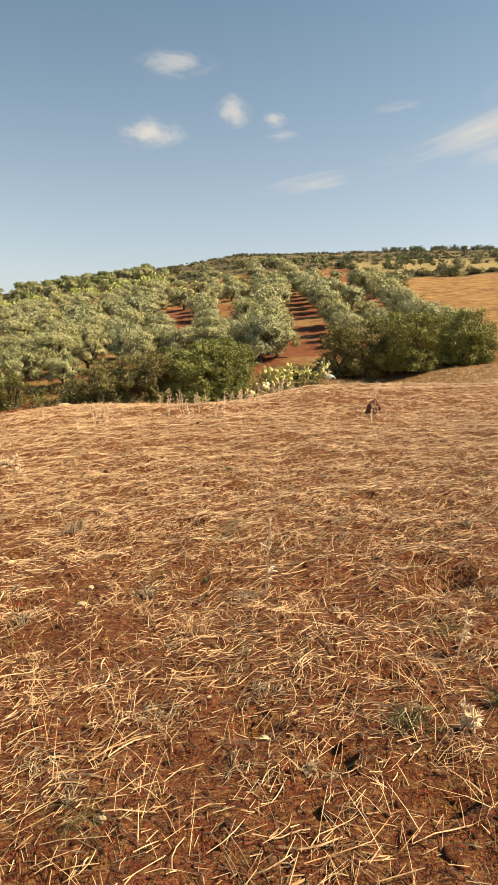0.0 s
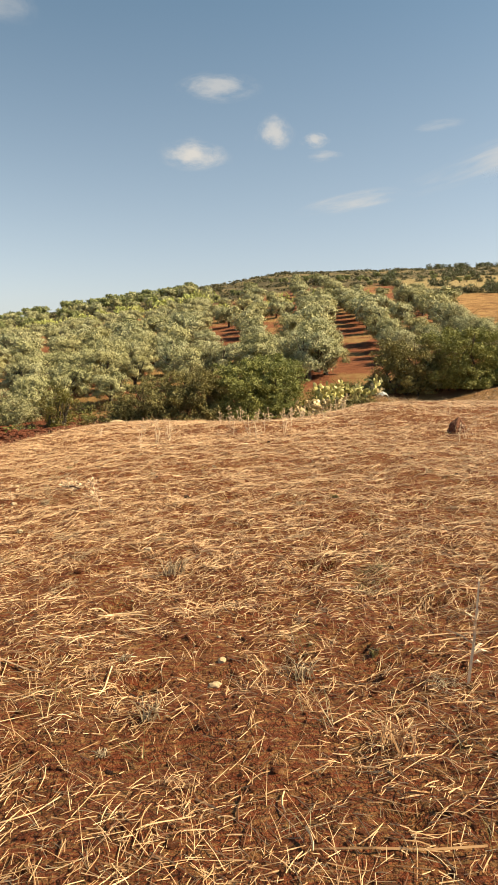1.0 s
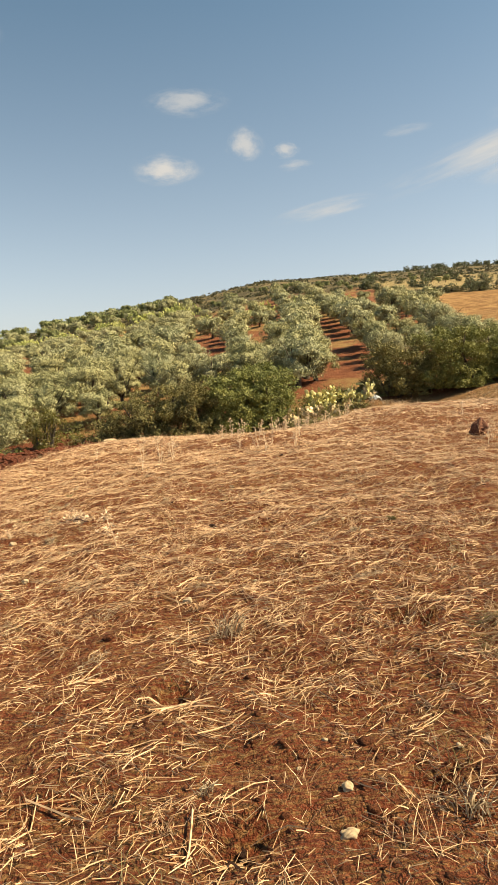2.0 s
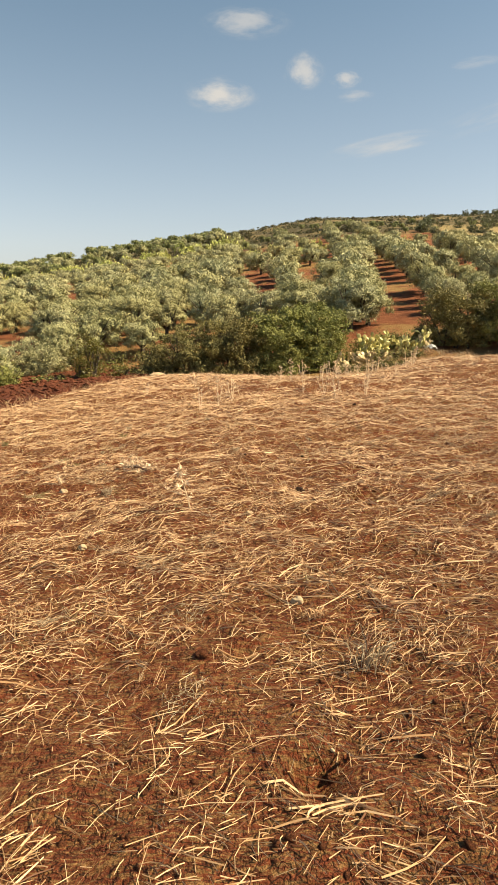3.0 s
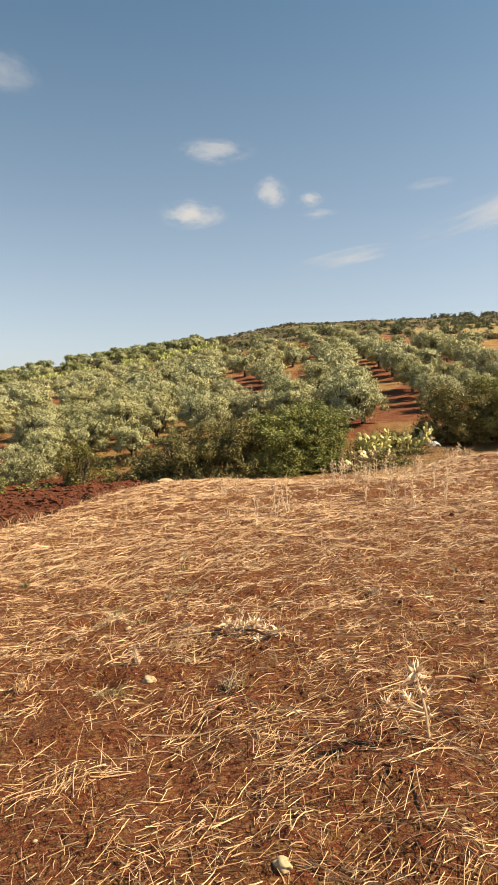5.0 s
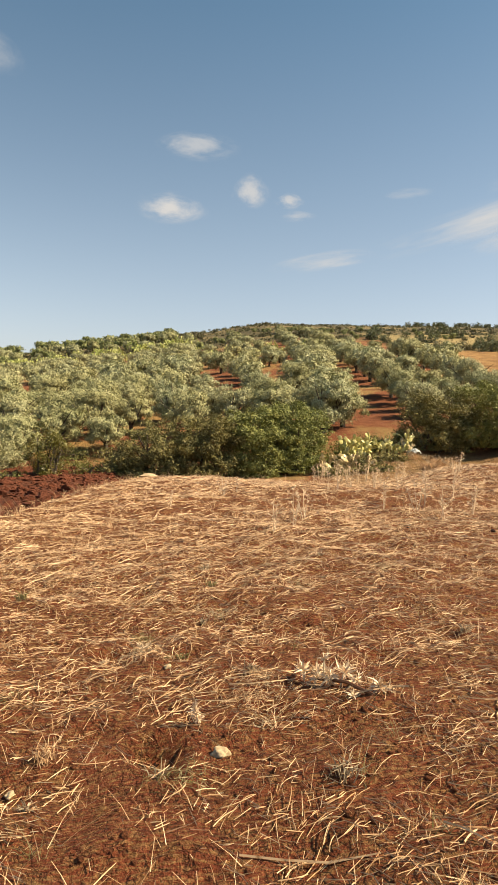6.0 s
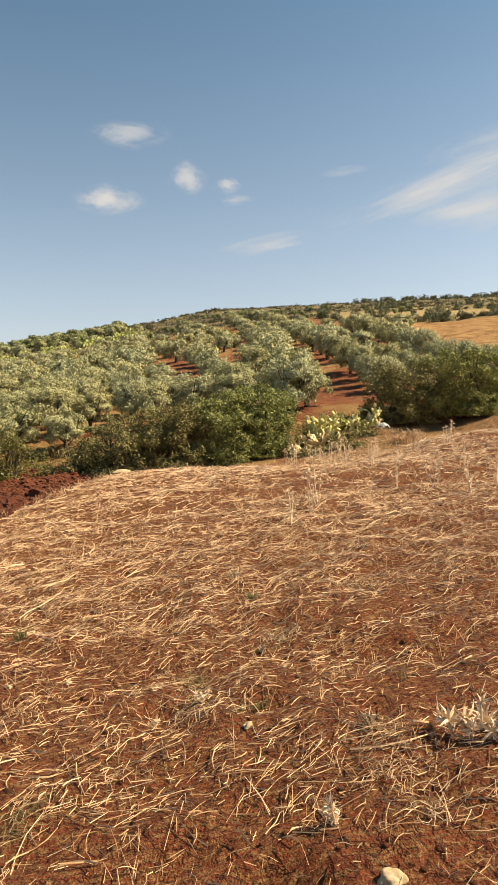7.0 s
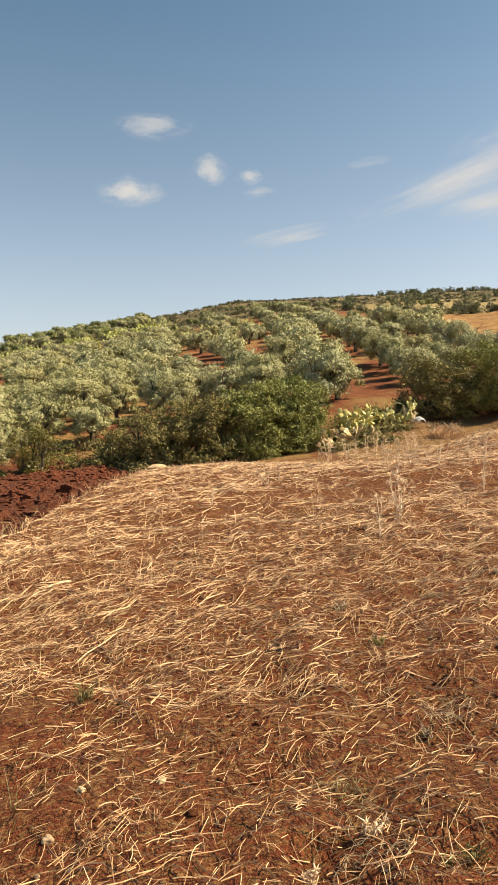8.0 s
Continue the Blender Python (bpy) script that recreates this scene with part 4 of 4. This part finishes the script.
pebble_shapes = [lump("pebble", STONE, (1.0, 0.72, 0.62), 4 + 5 * k, 0.26, 2) for k in range(4)]
sr = np.random.default_rng(31)
for k in range(46):
    y = sr.uniform(1.6, 16)
    x = sr.uniform(-0.45 * y - 0.5, 0.4 * y + 0.4)
    x = max(x, float(field_edge(y)) + 0.4)
    s = 0.010 + 0.012 * sr.random()
    ob = new("pebble", pebble_shapes[k % 4])
    ob.matrix_basis = Matrix.LocRotScale((x, y, z_at(x, y) + s * 0.2), Euler((0, 0, 6.28 * sr.random())), (s, s, s))
    tagged(ob, "small pale pebble on dry soil", "pebble", "pebbles on the field")
edge_stone = new("stone", stone_shapes[2])
edge_stone.matrix_basis = Matrix.LocRotScale((-5.1, 28.0, z_at(-5.1, 28.0) + 0.05), Euler((0, 0, 0.4)), (0.26, 0.16, 0.12))
tagged(edge_stone, "pale flat rock at the edge of the stubble", "stone")

# the upright rock that stands in the stubble
bm = bmesh.new()
bmesh.ops.create_icosphere(bm, subdivisions=4, radius=1.0)
for v in bm.verts:
    t = (v.co.z + 1) / 2
    k = 1 + 0.35 * noise.noise(v.co * 1.6 + Vector((4, 1, 2))) + 0.14 * noise.noise(v.co * 4.5)
    v.co = Vector((v.co.x * 0.27 * (1.15 - 0.75 * t) * k + 0.04 * t, v.co.y * 0.22 * (1.1 - 0.6 * t) * k, (t * 0.52 - 0.06) * (0.9 + 0.1 * k)))
me = bpy.data.meshes.new("boulder")
bm.to_mesh(me)
bm.free()
me.materials.append(RED_ROCK)
boulder = new("boulder", me)
boulder.location = (4.43, 16.4, z_at(4.43, 16.4))
boulder.scale = (0.84, 0.84, 0.84)
tagged(boulder, "rough red-brown pointed rock standing in the stubble", "rock")


# ---- dry thistles and weeds ----
def star_mesh(name, r, centre, size, material, blades=12, broad=0.1):
    """A spiky seed head or rosette: narrow curled blades that share one heart."""
    verts, faces = [centre], []
    for _ in range(blades):
        d = Vector((r.normal(), r.normal(), r.normal() * 0.8 + 0.45)).normalized()
        side = d.cross(Vector((r.normal(), r.normal(), r.normal()))).normalized()
        curl = d.cross(side) * r.normal(0, 0.55)
        l = size * r.uniform(0.3, 1.0)
        i = len(verts)
        for part_way, w in ((0.3, 1.0), (0.65, 0.8)):
            mid = centre + (d + curl * part_way ** 2) * l * part_way
            verts += [mid + side * l * broad * w, mid - side * l * broad * w]
        verts.append(centre + (d + curl) * l)
        faces += [(0, i, i + 1), (i, i + 2, i + 1), (i + 1, i + 2, i + 3), (i + 2, i + 4, i + 3)]
    return mesh_of(name, [tuple(v) for v in verts], faces, material)


def thistle_meshes(seed, tall, stems, head, lean=0.15, spread_=0.5, broad=0.08):
    r = np.random.default_rng(seed)
    stem_lines, heads = [], []
    thick = 0.004 + 0.0085 * tall
    for k in range(stems):
        an = 6.28 * r.random()
        out = spread_ * tall * r.random() if k else 0.0
        h = tall * (1.0 if k == 0 else r.uniform(0.55, 0.95))
        top = Vector((math.cos(an) * out + r.normal(0, lean) * tall, math.sin(an) * out + r.normal(0, lean) * tall, h))
        a = Vector((r.normal(0, 0.015), r.normal(0, 0.015), -0.03))
        mid = a.lerp(top, 0.5) + Vector((r.normal(0, 0.02), r.normal(0, 0.02), 0)) * tall
        stem_lines.append([(a, thick), (mid, thick * 0.8), (top, thick * 0.5)])
        heads.append((top, head))
        for _ in range(4):
            q = a.lerp(top, r.uniform(0.35, 0.9))
            tip = q + Vector((r.normal(0, 0.14), r.normal(0, 0.14), 0.12 * r.random() + 0.03)) * tall
            stem_lines.append([(q, thick * 0.6), (q.lerp(tip, 0.5), thick * 0.5), (tip, thick * 0.35)])
            heads.append((tip, head * 0.7))
    for _ in range(5):
        an, l = 6.28 * r.random(), tall * r.uniform(0.06, 0.13)
        q = Vector((0, 0, r.uniform(0.0, 0.4) * tall))
        tip = q + Vector((math.cos(an) * l, math.sin(an) * l, r.uniform(-0.1, 0.5) * l))
        stem_lines.append([(q, thick * 0.4), (q.lerp(tip, 0.5) + Vector((0, 0, 0.2 * l)), thick * 0.9), (tip, thick * 0.1)])
    return (mesh_of("thistle_stem", *tubes(stem_lines, 4), THISTLE), [star_mesh("thistle_head", r, c, h, THISTLE, 30, broad) for c, h in heads])


def thistle(x, y, meshes, turn, label, size=1.0, group=""):
    ob = empty_at("dry_thistle", x, y, z_at(x, y), turn, size)
    put("stem", meshes[0], ob)
    for me in meshes[1]:
        put("seed_head", me, ob)
    return tagged(ob, label, "dry weed", group)


thistle(0.47, 4.15, thistle_meshes(1, 0.50, 1, 0.028, 0.03), 0, "tall bleached dry thistle stalk in the stubble")
thistle(1.30, 3.02, thistle_meshes(2, 0.20, 1, 0.045, 0.05), 0, "short bleached thistle with a pale star head")
thistle(-2.12, 8.8, thistle_meshes(3, 0.32, 1, 0.07, 0.15, 0.5, 0.11), 1.0, "leaning bleached thistle with pale leaves")
thistle(1.02, 2.32, thistle_meshes(4, 0.07, 3, 0.045, 0.3, 1.0), 0, "low straw-pale star thistle")
thistle(-3.60, 10.32, thistle_meshes(5, 0.08, 1, 0.055, 0.2, 0.8), 0, "low straw-pale star thistle")
thistle(-4.0, 11.55, thistle_meshes(6, 0.05, 3, 0.034, 0.3, 1.4), 0, "low straw-pale star thistle")
thistle(-4.2, 11.45, thistle_meshes(7, 0.05, 2, 0.03, 0.3, 1.4), 0, "low straw-pale star thistle")
weed_kinds = [thistle_meshes(10 + k, 0.5, 2 + k % 2, 0.055, 0.08, 0.28, 0.1) for k in range(5)]
WEEDS = [(-2.3, 16.3, 1.1), (-2.05, 16.9, 0.9), (-2.6, 15.9, 0.8), (3.18, 24.5, 1.15), (2.9, 24.0, 0.8), (-0.7, 21.1, 1.05), (-0.35, 21.4, 0.9), (-0.95, 20.8, 0.8),
         (0.1, 21.2, 0.75), (0.45, 20.6, 0.8), (-0.6, 17.9, 0.85), (-0.2, 17.4, 0.95), (0.2, 18.2, 0.9), (0.6, 17.2, 0.8), (-0.05, 16.6, 1.0), (0.9, 18.8, 0.9),
         (-3.1, 20.6, 0.75), (-2.8, 21.2, 0.6), (1.6, 22.5, 0.8), (2.2, 22.0, 0.7), (3.9, 14.6, 0.75), (4.3, 15.4, 0.6), (5.6, 20.5, 0.7), (-4.1, 19.2, 0.5), (1.2, 24.6, 0.7)]
for k, (x, y, s) in enumerate(WEEDS):
    thistle(x, y, weed_kinds[k % 5], 1.3 * k, "bleached dry weed standing in the stubble", s, "dry weeds near the field edge")
# pale dead weeds under the prickly pear
for k in range(16):
    x, y = 2.5 + 0.32 * k + 0.2 * math.sin(5 * k), 42 + 0.6 * math.cos(3 * k)
    thistle(x, y, weed_kinds[k % 5], 2.1 * k, "bleached dead weed below the prickly pear", 1.7 + 0.4 * math.sin(k), "dry weeds below the prickly pear")


# an uprooted thistle lying on the soil, dark stalk and bleached leaves
def fallen_thistle(x, y, turn):
    r = np.random.default_rng(77)
    ob = empty_at("uprooted_thistle", x, y, z_at(x, y) + 0.02, turn)
    stalk = [[(Vector((0, 0, 0.03)), 0.010), (Vector((0.2, 0.012, 0.06)), 0.010), (Vector((0.42, -0.01, 0.045)), 0.0095), (Vector((0.95, 0.0, 0.02)), 0.007)]]
    put("stalk", mesh_of("stalk", *tubes(stalk, 6), GREY_STRAW), ob, "thick withered stalk")
    # spiky leaf clumps: place along the stalk, aside, height, size
    for at, aside, up, size in ((-0.08, 0.0, 0.05, 0.07), (-0.12, 0.05, 0.03, 0.06), (-0.04, 0.06, 0.04, 0.07), (0.05, 0.06, 0.05, 0.07), (0.06, 0.02, 0.15, 0.055), (0.02, -0.03, 0.04, 0.06),
                                (0.17, 0.06, 0.09, 0.075), (0.22, 0.09, 0.05, 0.06), (0.12, -0.03, 0.05, 0.05), (0.36, 0.04, 0.08, 0.06), (0.42, 0.06, 0.04, 0.05), (0.3, -0.04, 0.03, 0.05)):
        c = Vector((at + r.normal(0, 0.012), aside + r.normal(0, 0.012), up))
        twig = [[(Vector((at, 0, 0.035)), 0.005), (c.lerp(Vector((at, 0, 0.05)), 0.4), 0.0045), (c, 0.004)]]
        put("twig", mesh_of("twig", *tubes(twig, 4), WITHERED), ob)
        put("leaf_rosette", star_mesh("leaf_rosette", r, c, size * r.uniform(0.95, 1.3), THISTLE, 46, 0.085), ob)
    return tagged(ob, "uprooted dead thistle with bleached spiky leaves lying on soil", "dry weed")


fallen_thistle(-2.97, 10.66, -0.80)


# ---- grass tufts ----
def grass_tuft(x, y, tall, blades, material, seed, label):
    r = np.random.default_rng(seed)
    lines = []
    for _ in range(blades):
        an, l = 6.28 * r.random(), tall * r.uniform(0.5, 1.1)
        a = Vector((r.normal(0, 0.25 * tall), r.normal(0, 0.25 * tall), -0.01))
        b = a + Vector((math.cos(an) * l * 0.25, math.sin(an) * l * 0.25, l * 0.6))
        c = b + Vector((math.cos(an) * l * 0.4, math.sin(an) * l * 0.4, l * r.uniform(-0.1, 0.4)))
        thick = 0.0022 + 0.02 * max(0.0, tall - 0.3)
        lines.append([(a, thick), (b, thick * 1.25), (c, thick * 0.4)])
    me = mesh_of("grass_tuft", *tubes(lines, 3), material)
    ob = new("grass_tuft", me)
    ob.location = (x, y, z_at(x, y))
    return tagged(ob, label, "grass tuft", "grass tufts on the field")


for k, (x, y, h_, n_, mat, label) in enumerate([
        (0.82, 2.42, 0.12, 46, GREEN_GRASS, "half-green grass tuft beside a hollow"), (1.22, 2.5, 0.10, 36, GREEN_GRASS, "half-green grass tuft in the stubble"),
        (0.0, 3.7, 0.17, 40, STRAW, "tall dry grass tuft in the stubble"), (-0.3, 4.4, 0.12, 40, GREY_STRAW, "weathered dry grass tuft"),
        (-1.1, 6.3, 0.16, 60, GREY_STRAW, "weathered dry grass tuft"), (-1.3, 6.8, 0.10, 34, STRAW, "dry grass tuft with long straws"),
        (-3.8, 11.33, 0.05, 26, GREEN_GRASS, "tiny green weed beside a stone"), (-4.3, 10.1, 0.10, 40, STRAW, "dry grass tuft in red soil"),
        (-5.1, 12.9, 0.09, 40, GREEN_GRASS, "half-green grass tuft in the stubble"), (-3.7, 11.35, 0.06, 34, GREEN_GRASS, "small green weed in red soil"),
        (-4.75, 9.9, 0.13, 50, GREY_STRAW, "matted grey dry grass"), (-3.0, 9.75, 0.10, 46, GREY_STRAW, "matted grey dry grass in red soil"),
        (-5.12, 15.8, 0.24, 9, STRAW, "few tall straw blades standing"), (-3.35, 7.75, 0.10, 40, GREY_STRAW, "matted grey dry grass around litter"),
        (0.5, 2.25, 0.09, 36, GREY_STRAW, "matted grass beside a hollow"), (-1.0, 4.0, 0.10, 40, GREY_STRAW, "half-dry grass tuft in red soil"),
        (-3.3, 10.9, 0.08, 44, GREY_STRAW, "matted grey dry grass")]):
    grass_tuft(x, y, h_, n_, mat, 200 + k, label)
er = np.random.default_rng(55)
MATS = [(-3.26, 10.63), (-3.24, 10.83), (-3.29, 10.33), (-4.92, 11.73), (-4.03, 11.4), (-4.7, 10.73), (-2.0, 6.88), (-2.89, 7.08), (-2.69, 6.88), (-1.03, 6.38), (-1.87, 6.08),
        (-0.38, 2.1), (-0.13, 2.7), (0.95, 2.2), (0.31, 2.8), (-0.81, 3.5), (0.82, 2.5), (-4.0, 11.86), (-3.43, 12.26), (-4.31, 12.76), (0.2, 2.25), (-1.1, 4.1), (-2.2, 7.6), (1.3, 3.3)]
while len(MATS) < 54:
    y = 2 + 11.5 * er.random()
    MATS.append((max(er.uniform(-0.42 * y - 0.5, 0.4 * y + 0.2), float(field_edge(y)) + 0.3), y))


def grass_mat(x, y, wide, material, seed):
    """A flat tangle of thin curled grass blades."""
    r = np.random.default_rng(seed)
    n = 64
    px, py = r.normal(0, wide, (2, n))
    an, l, curl = 6.28 * r.random(n), r.uniform(0.03, 0.10, n), r.normal(0, 1.1, n)
    lines = [[] for _ in range(n)]
    for k in range(4):
        gz = height(x + px, y + py) - z_at(x, y) + 0.004 + 0.014 * r.random(n) * (1 + (k in (1, 2)))
        for q in range(n):
            lines[q].append((Vector((px[q], py[q], gz[q])), 0.0013 - 0.0002 * k))
        px, py, an = px + np.cos(an) * l / 3, py + np.sin(an) * l / 3, an + curl / 2
    ob = new("grass_mat", mesh_of("grass_mat", *tubes(lines, 3), material))
    ob.location = (x, y, z_at(x, y))
    return tagged(ob, "flat tangle of bleached curled grass on soil" if material is not GREEN_GRASS else "flat tangle of half-green grass on soil",
                  "grass tuft", "tangles of dry grass", "stuff")


for k, (x, y) in enumerate(MATS):
    grass_mat(x, y, 0.05 + 0.035 * er.random(), (GREY_STRAW, STRAW, GREY_STRAW, STRAW, GREY_STRAW, GREEN_GRASS)[k % 6], 700 + k)
for k in range(30):
    y = 1.5 + 12.5 * er.random() ** 0.8
    x = max(er.uniform(-0.42 * y - 0.6, 0.42 * y + 0.3), float(field_edge(y)) + 0.3)
    kind = er.choice(4, p=(0.3, 0.3, 0.1, 0.3))
    grass_tuft(x, y, er.uniform(0.04, 0.08), 34, (GREY_STRAW, GREY_STRAW, GREEN_GRASS, STRAW)[kind], 500 + k,
               ("matted grey dry grass", "matted grey dry grass", "half-green grass tuft in red soil", "dry grass tuft with long straws")[kind])
for k in range(26):
    y = er.uniform(17, 28)
    x = float(field_edge(y)) + er.normal(0.05, 0.2)
    grass_tuft(x, y, er.uniform(0.14, 0.34), 12, STRAW, 300 + k, "dry straw tuft along the edge of the ploughed strip")
for k in range(84):
    x, y = (er.uniform(9.6, 12.5), er.uniform(46.5, 49)) if k < 30 else (er.uniform(12, 24), er.uniform(45.5, 48.5))
    grass_tuft(x, y, er.uniform(0.35, 0.7) if k < 30 else er.uniform(0.15, 0.35), 44, STRAW if k % 3 else GREY_STRAW, 400 + k, "tall dry grass in front of the bushes")


# ---- litter ----
def rag(name, x, y, size, material, seed, label, category, bulge):
    """A crumpled sack or scrap of foil, with some thickness."""
    bm = bmesh.new()
    bmesh.ops.create_grid(bm, x_segments=14, y_segments=10, size=0.5)
    for v in bm.verts:
        q = v.co * 6 + Vector((seed, 0, 0))
        fall = max(0.0, 1 - 2.2 * (v.co.x ** 2 + v.co.y ** 2))
        v.co = Vector((v.co.x * size[0] * (1 + 0.25 * noise.noise(q)), v.co.y * size[1] * (1 + 0.25 * noise.noise(q * 1.3)),
                       size[2] * (bulge * fall + 0.4 * noise.noise(q * 1.7) + 0.2)))
    me = bpy.data.meshes.new(name)
    bm.to_mesh(me)
    bm.free()
    me.materials.append(material)
    ob = new(name, me)
    ob.location = (x, y, z_at(x, y))
    ob.rotation_euler = (0, 0, seed)
    solid = ob.modifiers.new("thickness", "SOLIDIFY")
    solid.thickness = 0.003
    return tagged(ob, label, category)


rag("plastic_sack", 10.05, 49.3, (0.75, 0.5, 0.3), WHITE, 2.0, "crumpled white plastic sack beside the prickly pear", "sack", 1.0)
rag("plastic_scrap", -3.40, 7.86, (0.07, 0.025, 0.02), BLUE, 0.4, "small scrap of blue plastic in dry grass", "litter", 0.5)
rag("plastic_scrap", -3.52, 7.72, (0.05, 0.035, 0.02), BLUE, 1.4, "small scrap of blue plastic in dry grass", "litter", 0.5)


# ---- clouds, kilometres off ----
def cloud(x, y, z, wide, tall, tilt, seed, dense, wispy, label):
    m = Mat("cloud", 1.0, 0.0)
    tex = m.t.nodes.new("ShaderNodeTexCoord")
    mapping = m.t.nodes.new("ShaderNodeMapping")
    mapping.inputs["Location"].default_value = (-0.5, 0, -0.5)
    m.link(tex.outputs["Generated"], mapping.inputs["Vector"])
    n = m.node("ShaderNodeTexNoise", Scale=2.4, Detail=5.0, Roughness=0.6)
    stretch = m.t.nodes.new("ShaderNodeMapping")
    stretch.inputs["Location"].default_value = (seed, seed * 0.7, 0)
    stretch.inputs["Scale"].default_value = (1.0, 1.0, 1.0 if wispy else 0.9)
    m.link(mapping.outputs[0], stretch.inputs["Vector"])
    m.link(stretch.outputs[0], n.inputs["Vector"])
    flatten = m.t.nodes.new("ShaderNodeVectorMath")
    flatten.operation = "MULTIPLY"
    flatten.inputs[1].default_value = (2, 0, 2)
    m.link(mapping.outputs[0], flatten.inputs[0])
    away = m.t.nodes.new("ShaderNodeVectorMath")
    away.operation = "LENGTH"
    m.link(flatten.outputs[0], away.inputs[0])
    body = m.maths("SUBTRACT", 1.0, away.outputs["Value"])
    body = m.maths("ADD", body, m.maths("MULTIPLY", m.maths("SUBTRACT", n.outputs["Fac"], 0.5), 2.2))
    alpha = m.maths("MULTIPLY", m.ramp(body, 0.0, 1.1 if not wispy else 1.4), dense)
    alpha = m.maths("MULTIPLY", alpha, m.ramp(away.outputs["Value"], 1.0, 0.4))
    glow = m.node("ShaderNodeEmission", Color=(0.97, 0.97, 0.98, 1), Strength=CLOUD_LIGHT)
    clear = m.t.nodes.new("ShaderNodeBsdfTransparent")
    mix = m.t.nodes.new("ShaderNodeMixShader")
    m.link(alpha, mix.inputs[0])
    m.link(clear.outputs[0], mix.inputs[1])
    m.link(glow.outputs[0], mix.inputs[2])
    m.link(mix.outputs[0], m.t.nodes["Material Output"].inputs["Surface"])
    bm = bmesh.new()
    bmesh.ops.create_grid(bm, x_segments=12, y_segments=8, size=0.5)
    for v in bm.verts:
        px, pz = v.co.x, v.co.y
        v.co = Vector((px * wide, -0.15 * wide * (1 - 2 * (px * px + pz * pz)), pz * tall))
    me = bpy.data.meshes.new("cloud")
    bm.to_mesh(me)
    bm.free()
    me.materials.append(m.m)
    ob = new("cloud", me)
    ob.matrix_basis = Matrix.Translation((x, y, z)) @ Euler((0.25, radians(tilt), -math.atan2(x, y))).to_matrix().to_4x4()
    return tagged(ob, label, "cloud", "clouds", "structure")


CLOUD_LIGHT = 0.354
cloud(-145, 2873, 872, 340, 150, 0, 1.0, 0.95, False, "small white cumulus cloud in a blue sky")
cloud(-50, 2796, 1097, 390, 130, 0, 5.0, 0.6, False, "soft white cloud in a blue sky")
cloud(173, 2846, 950, 190, 165, 10, 10.3, 0.75, False, "small ragged white cloud")
cloud(336, 2840, 922, 150, 80, 0, 13.0, 0.7, False, "tiny white cloud")
cloud(370, 2852, 866, 190, 60, -3, 17.0, 0.5, True, "thin white wisp of cloud")
cloud(489, 2882, 693, 540, 105, -9, 21.0, 0.8, True, "thin streak of white cloud")
cloud(1190, 2640, 865, 1420, 200, -15, 25.0, 1.0, True, "long streak of white cloud")
cloud(1480, 2480, 800, 1150, 240, -14, 45.0, 0.75, True, "broad soft band of white cloud")
cloud(1240, 2630, 770, 560, 120, -10, 29.0, 0.7, True, "long streak of white cloud")
cloud(1330, 2539, 1010, 620, 150, -12, 33.0, 0.5, True, "thin veil of white cloud")
cloud(-826, 2579, 1305, 360, 200, 10, 37.0, 0.35, True, "thin veil of white cloud")
cloud(800, 2728, 945, 260, 60, -3, 41.0, 0.3, True, "faint wisp of cloud")
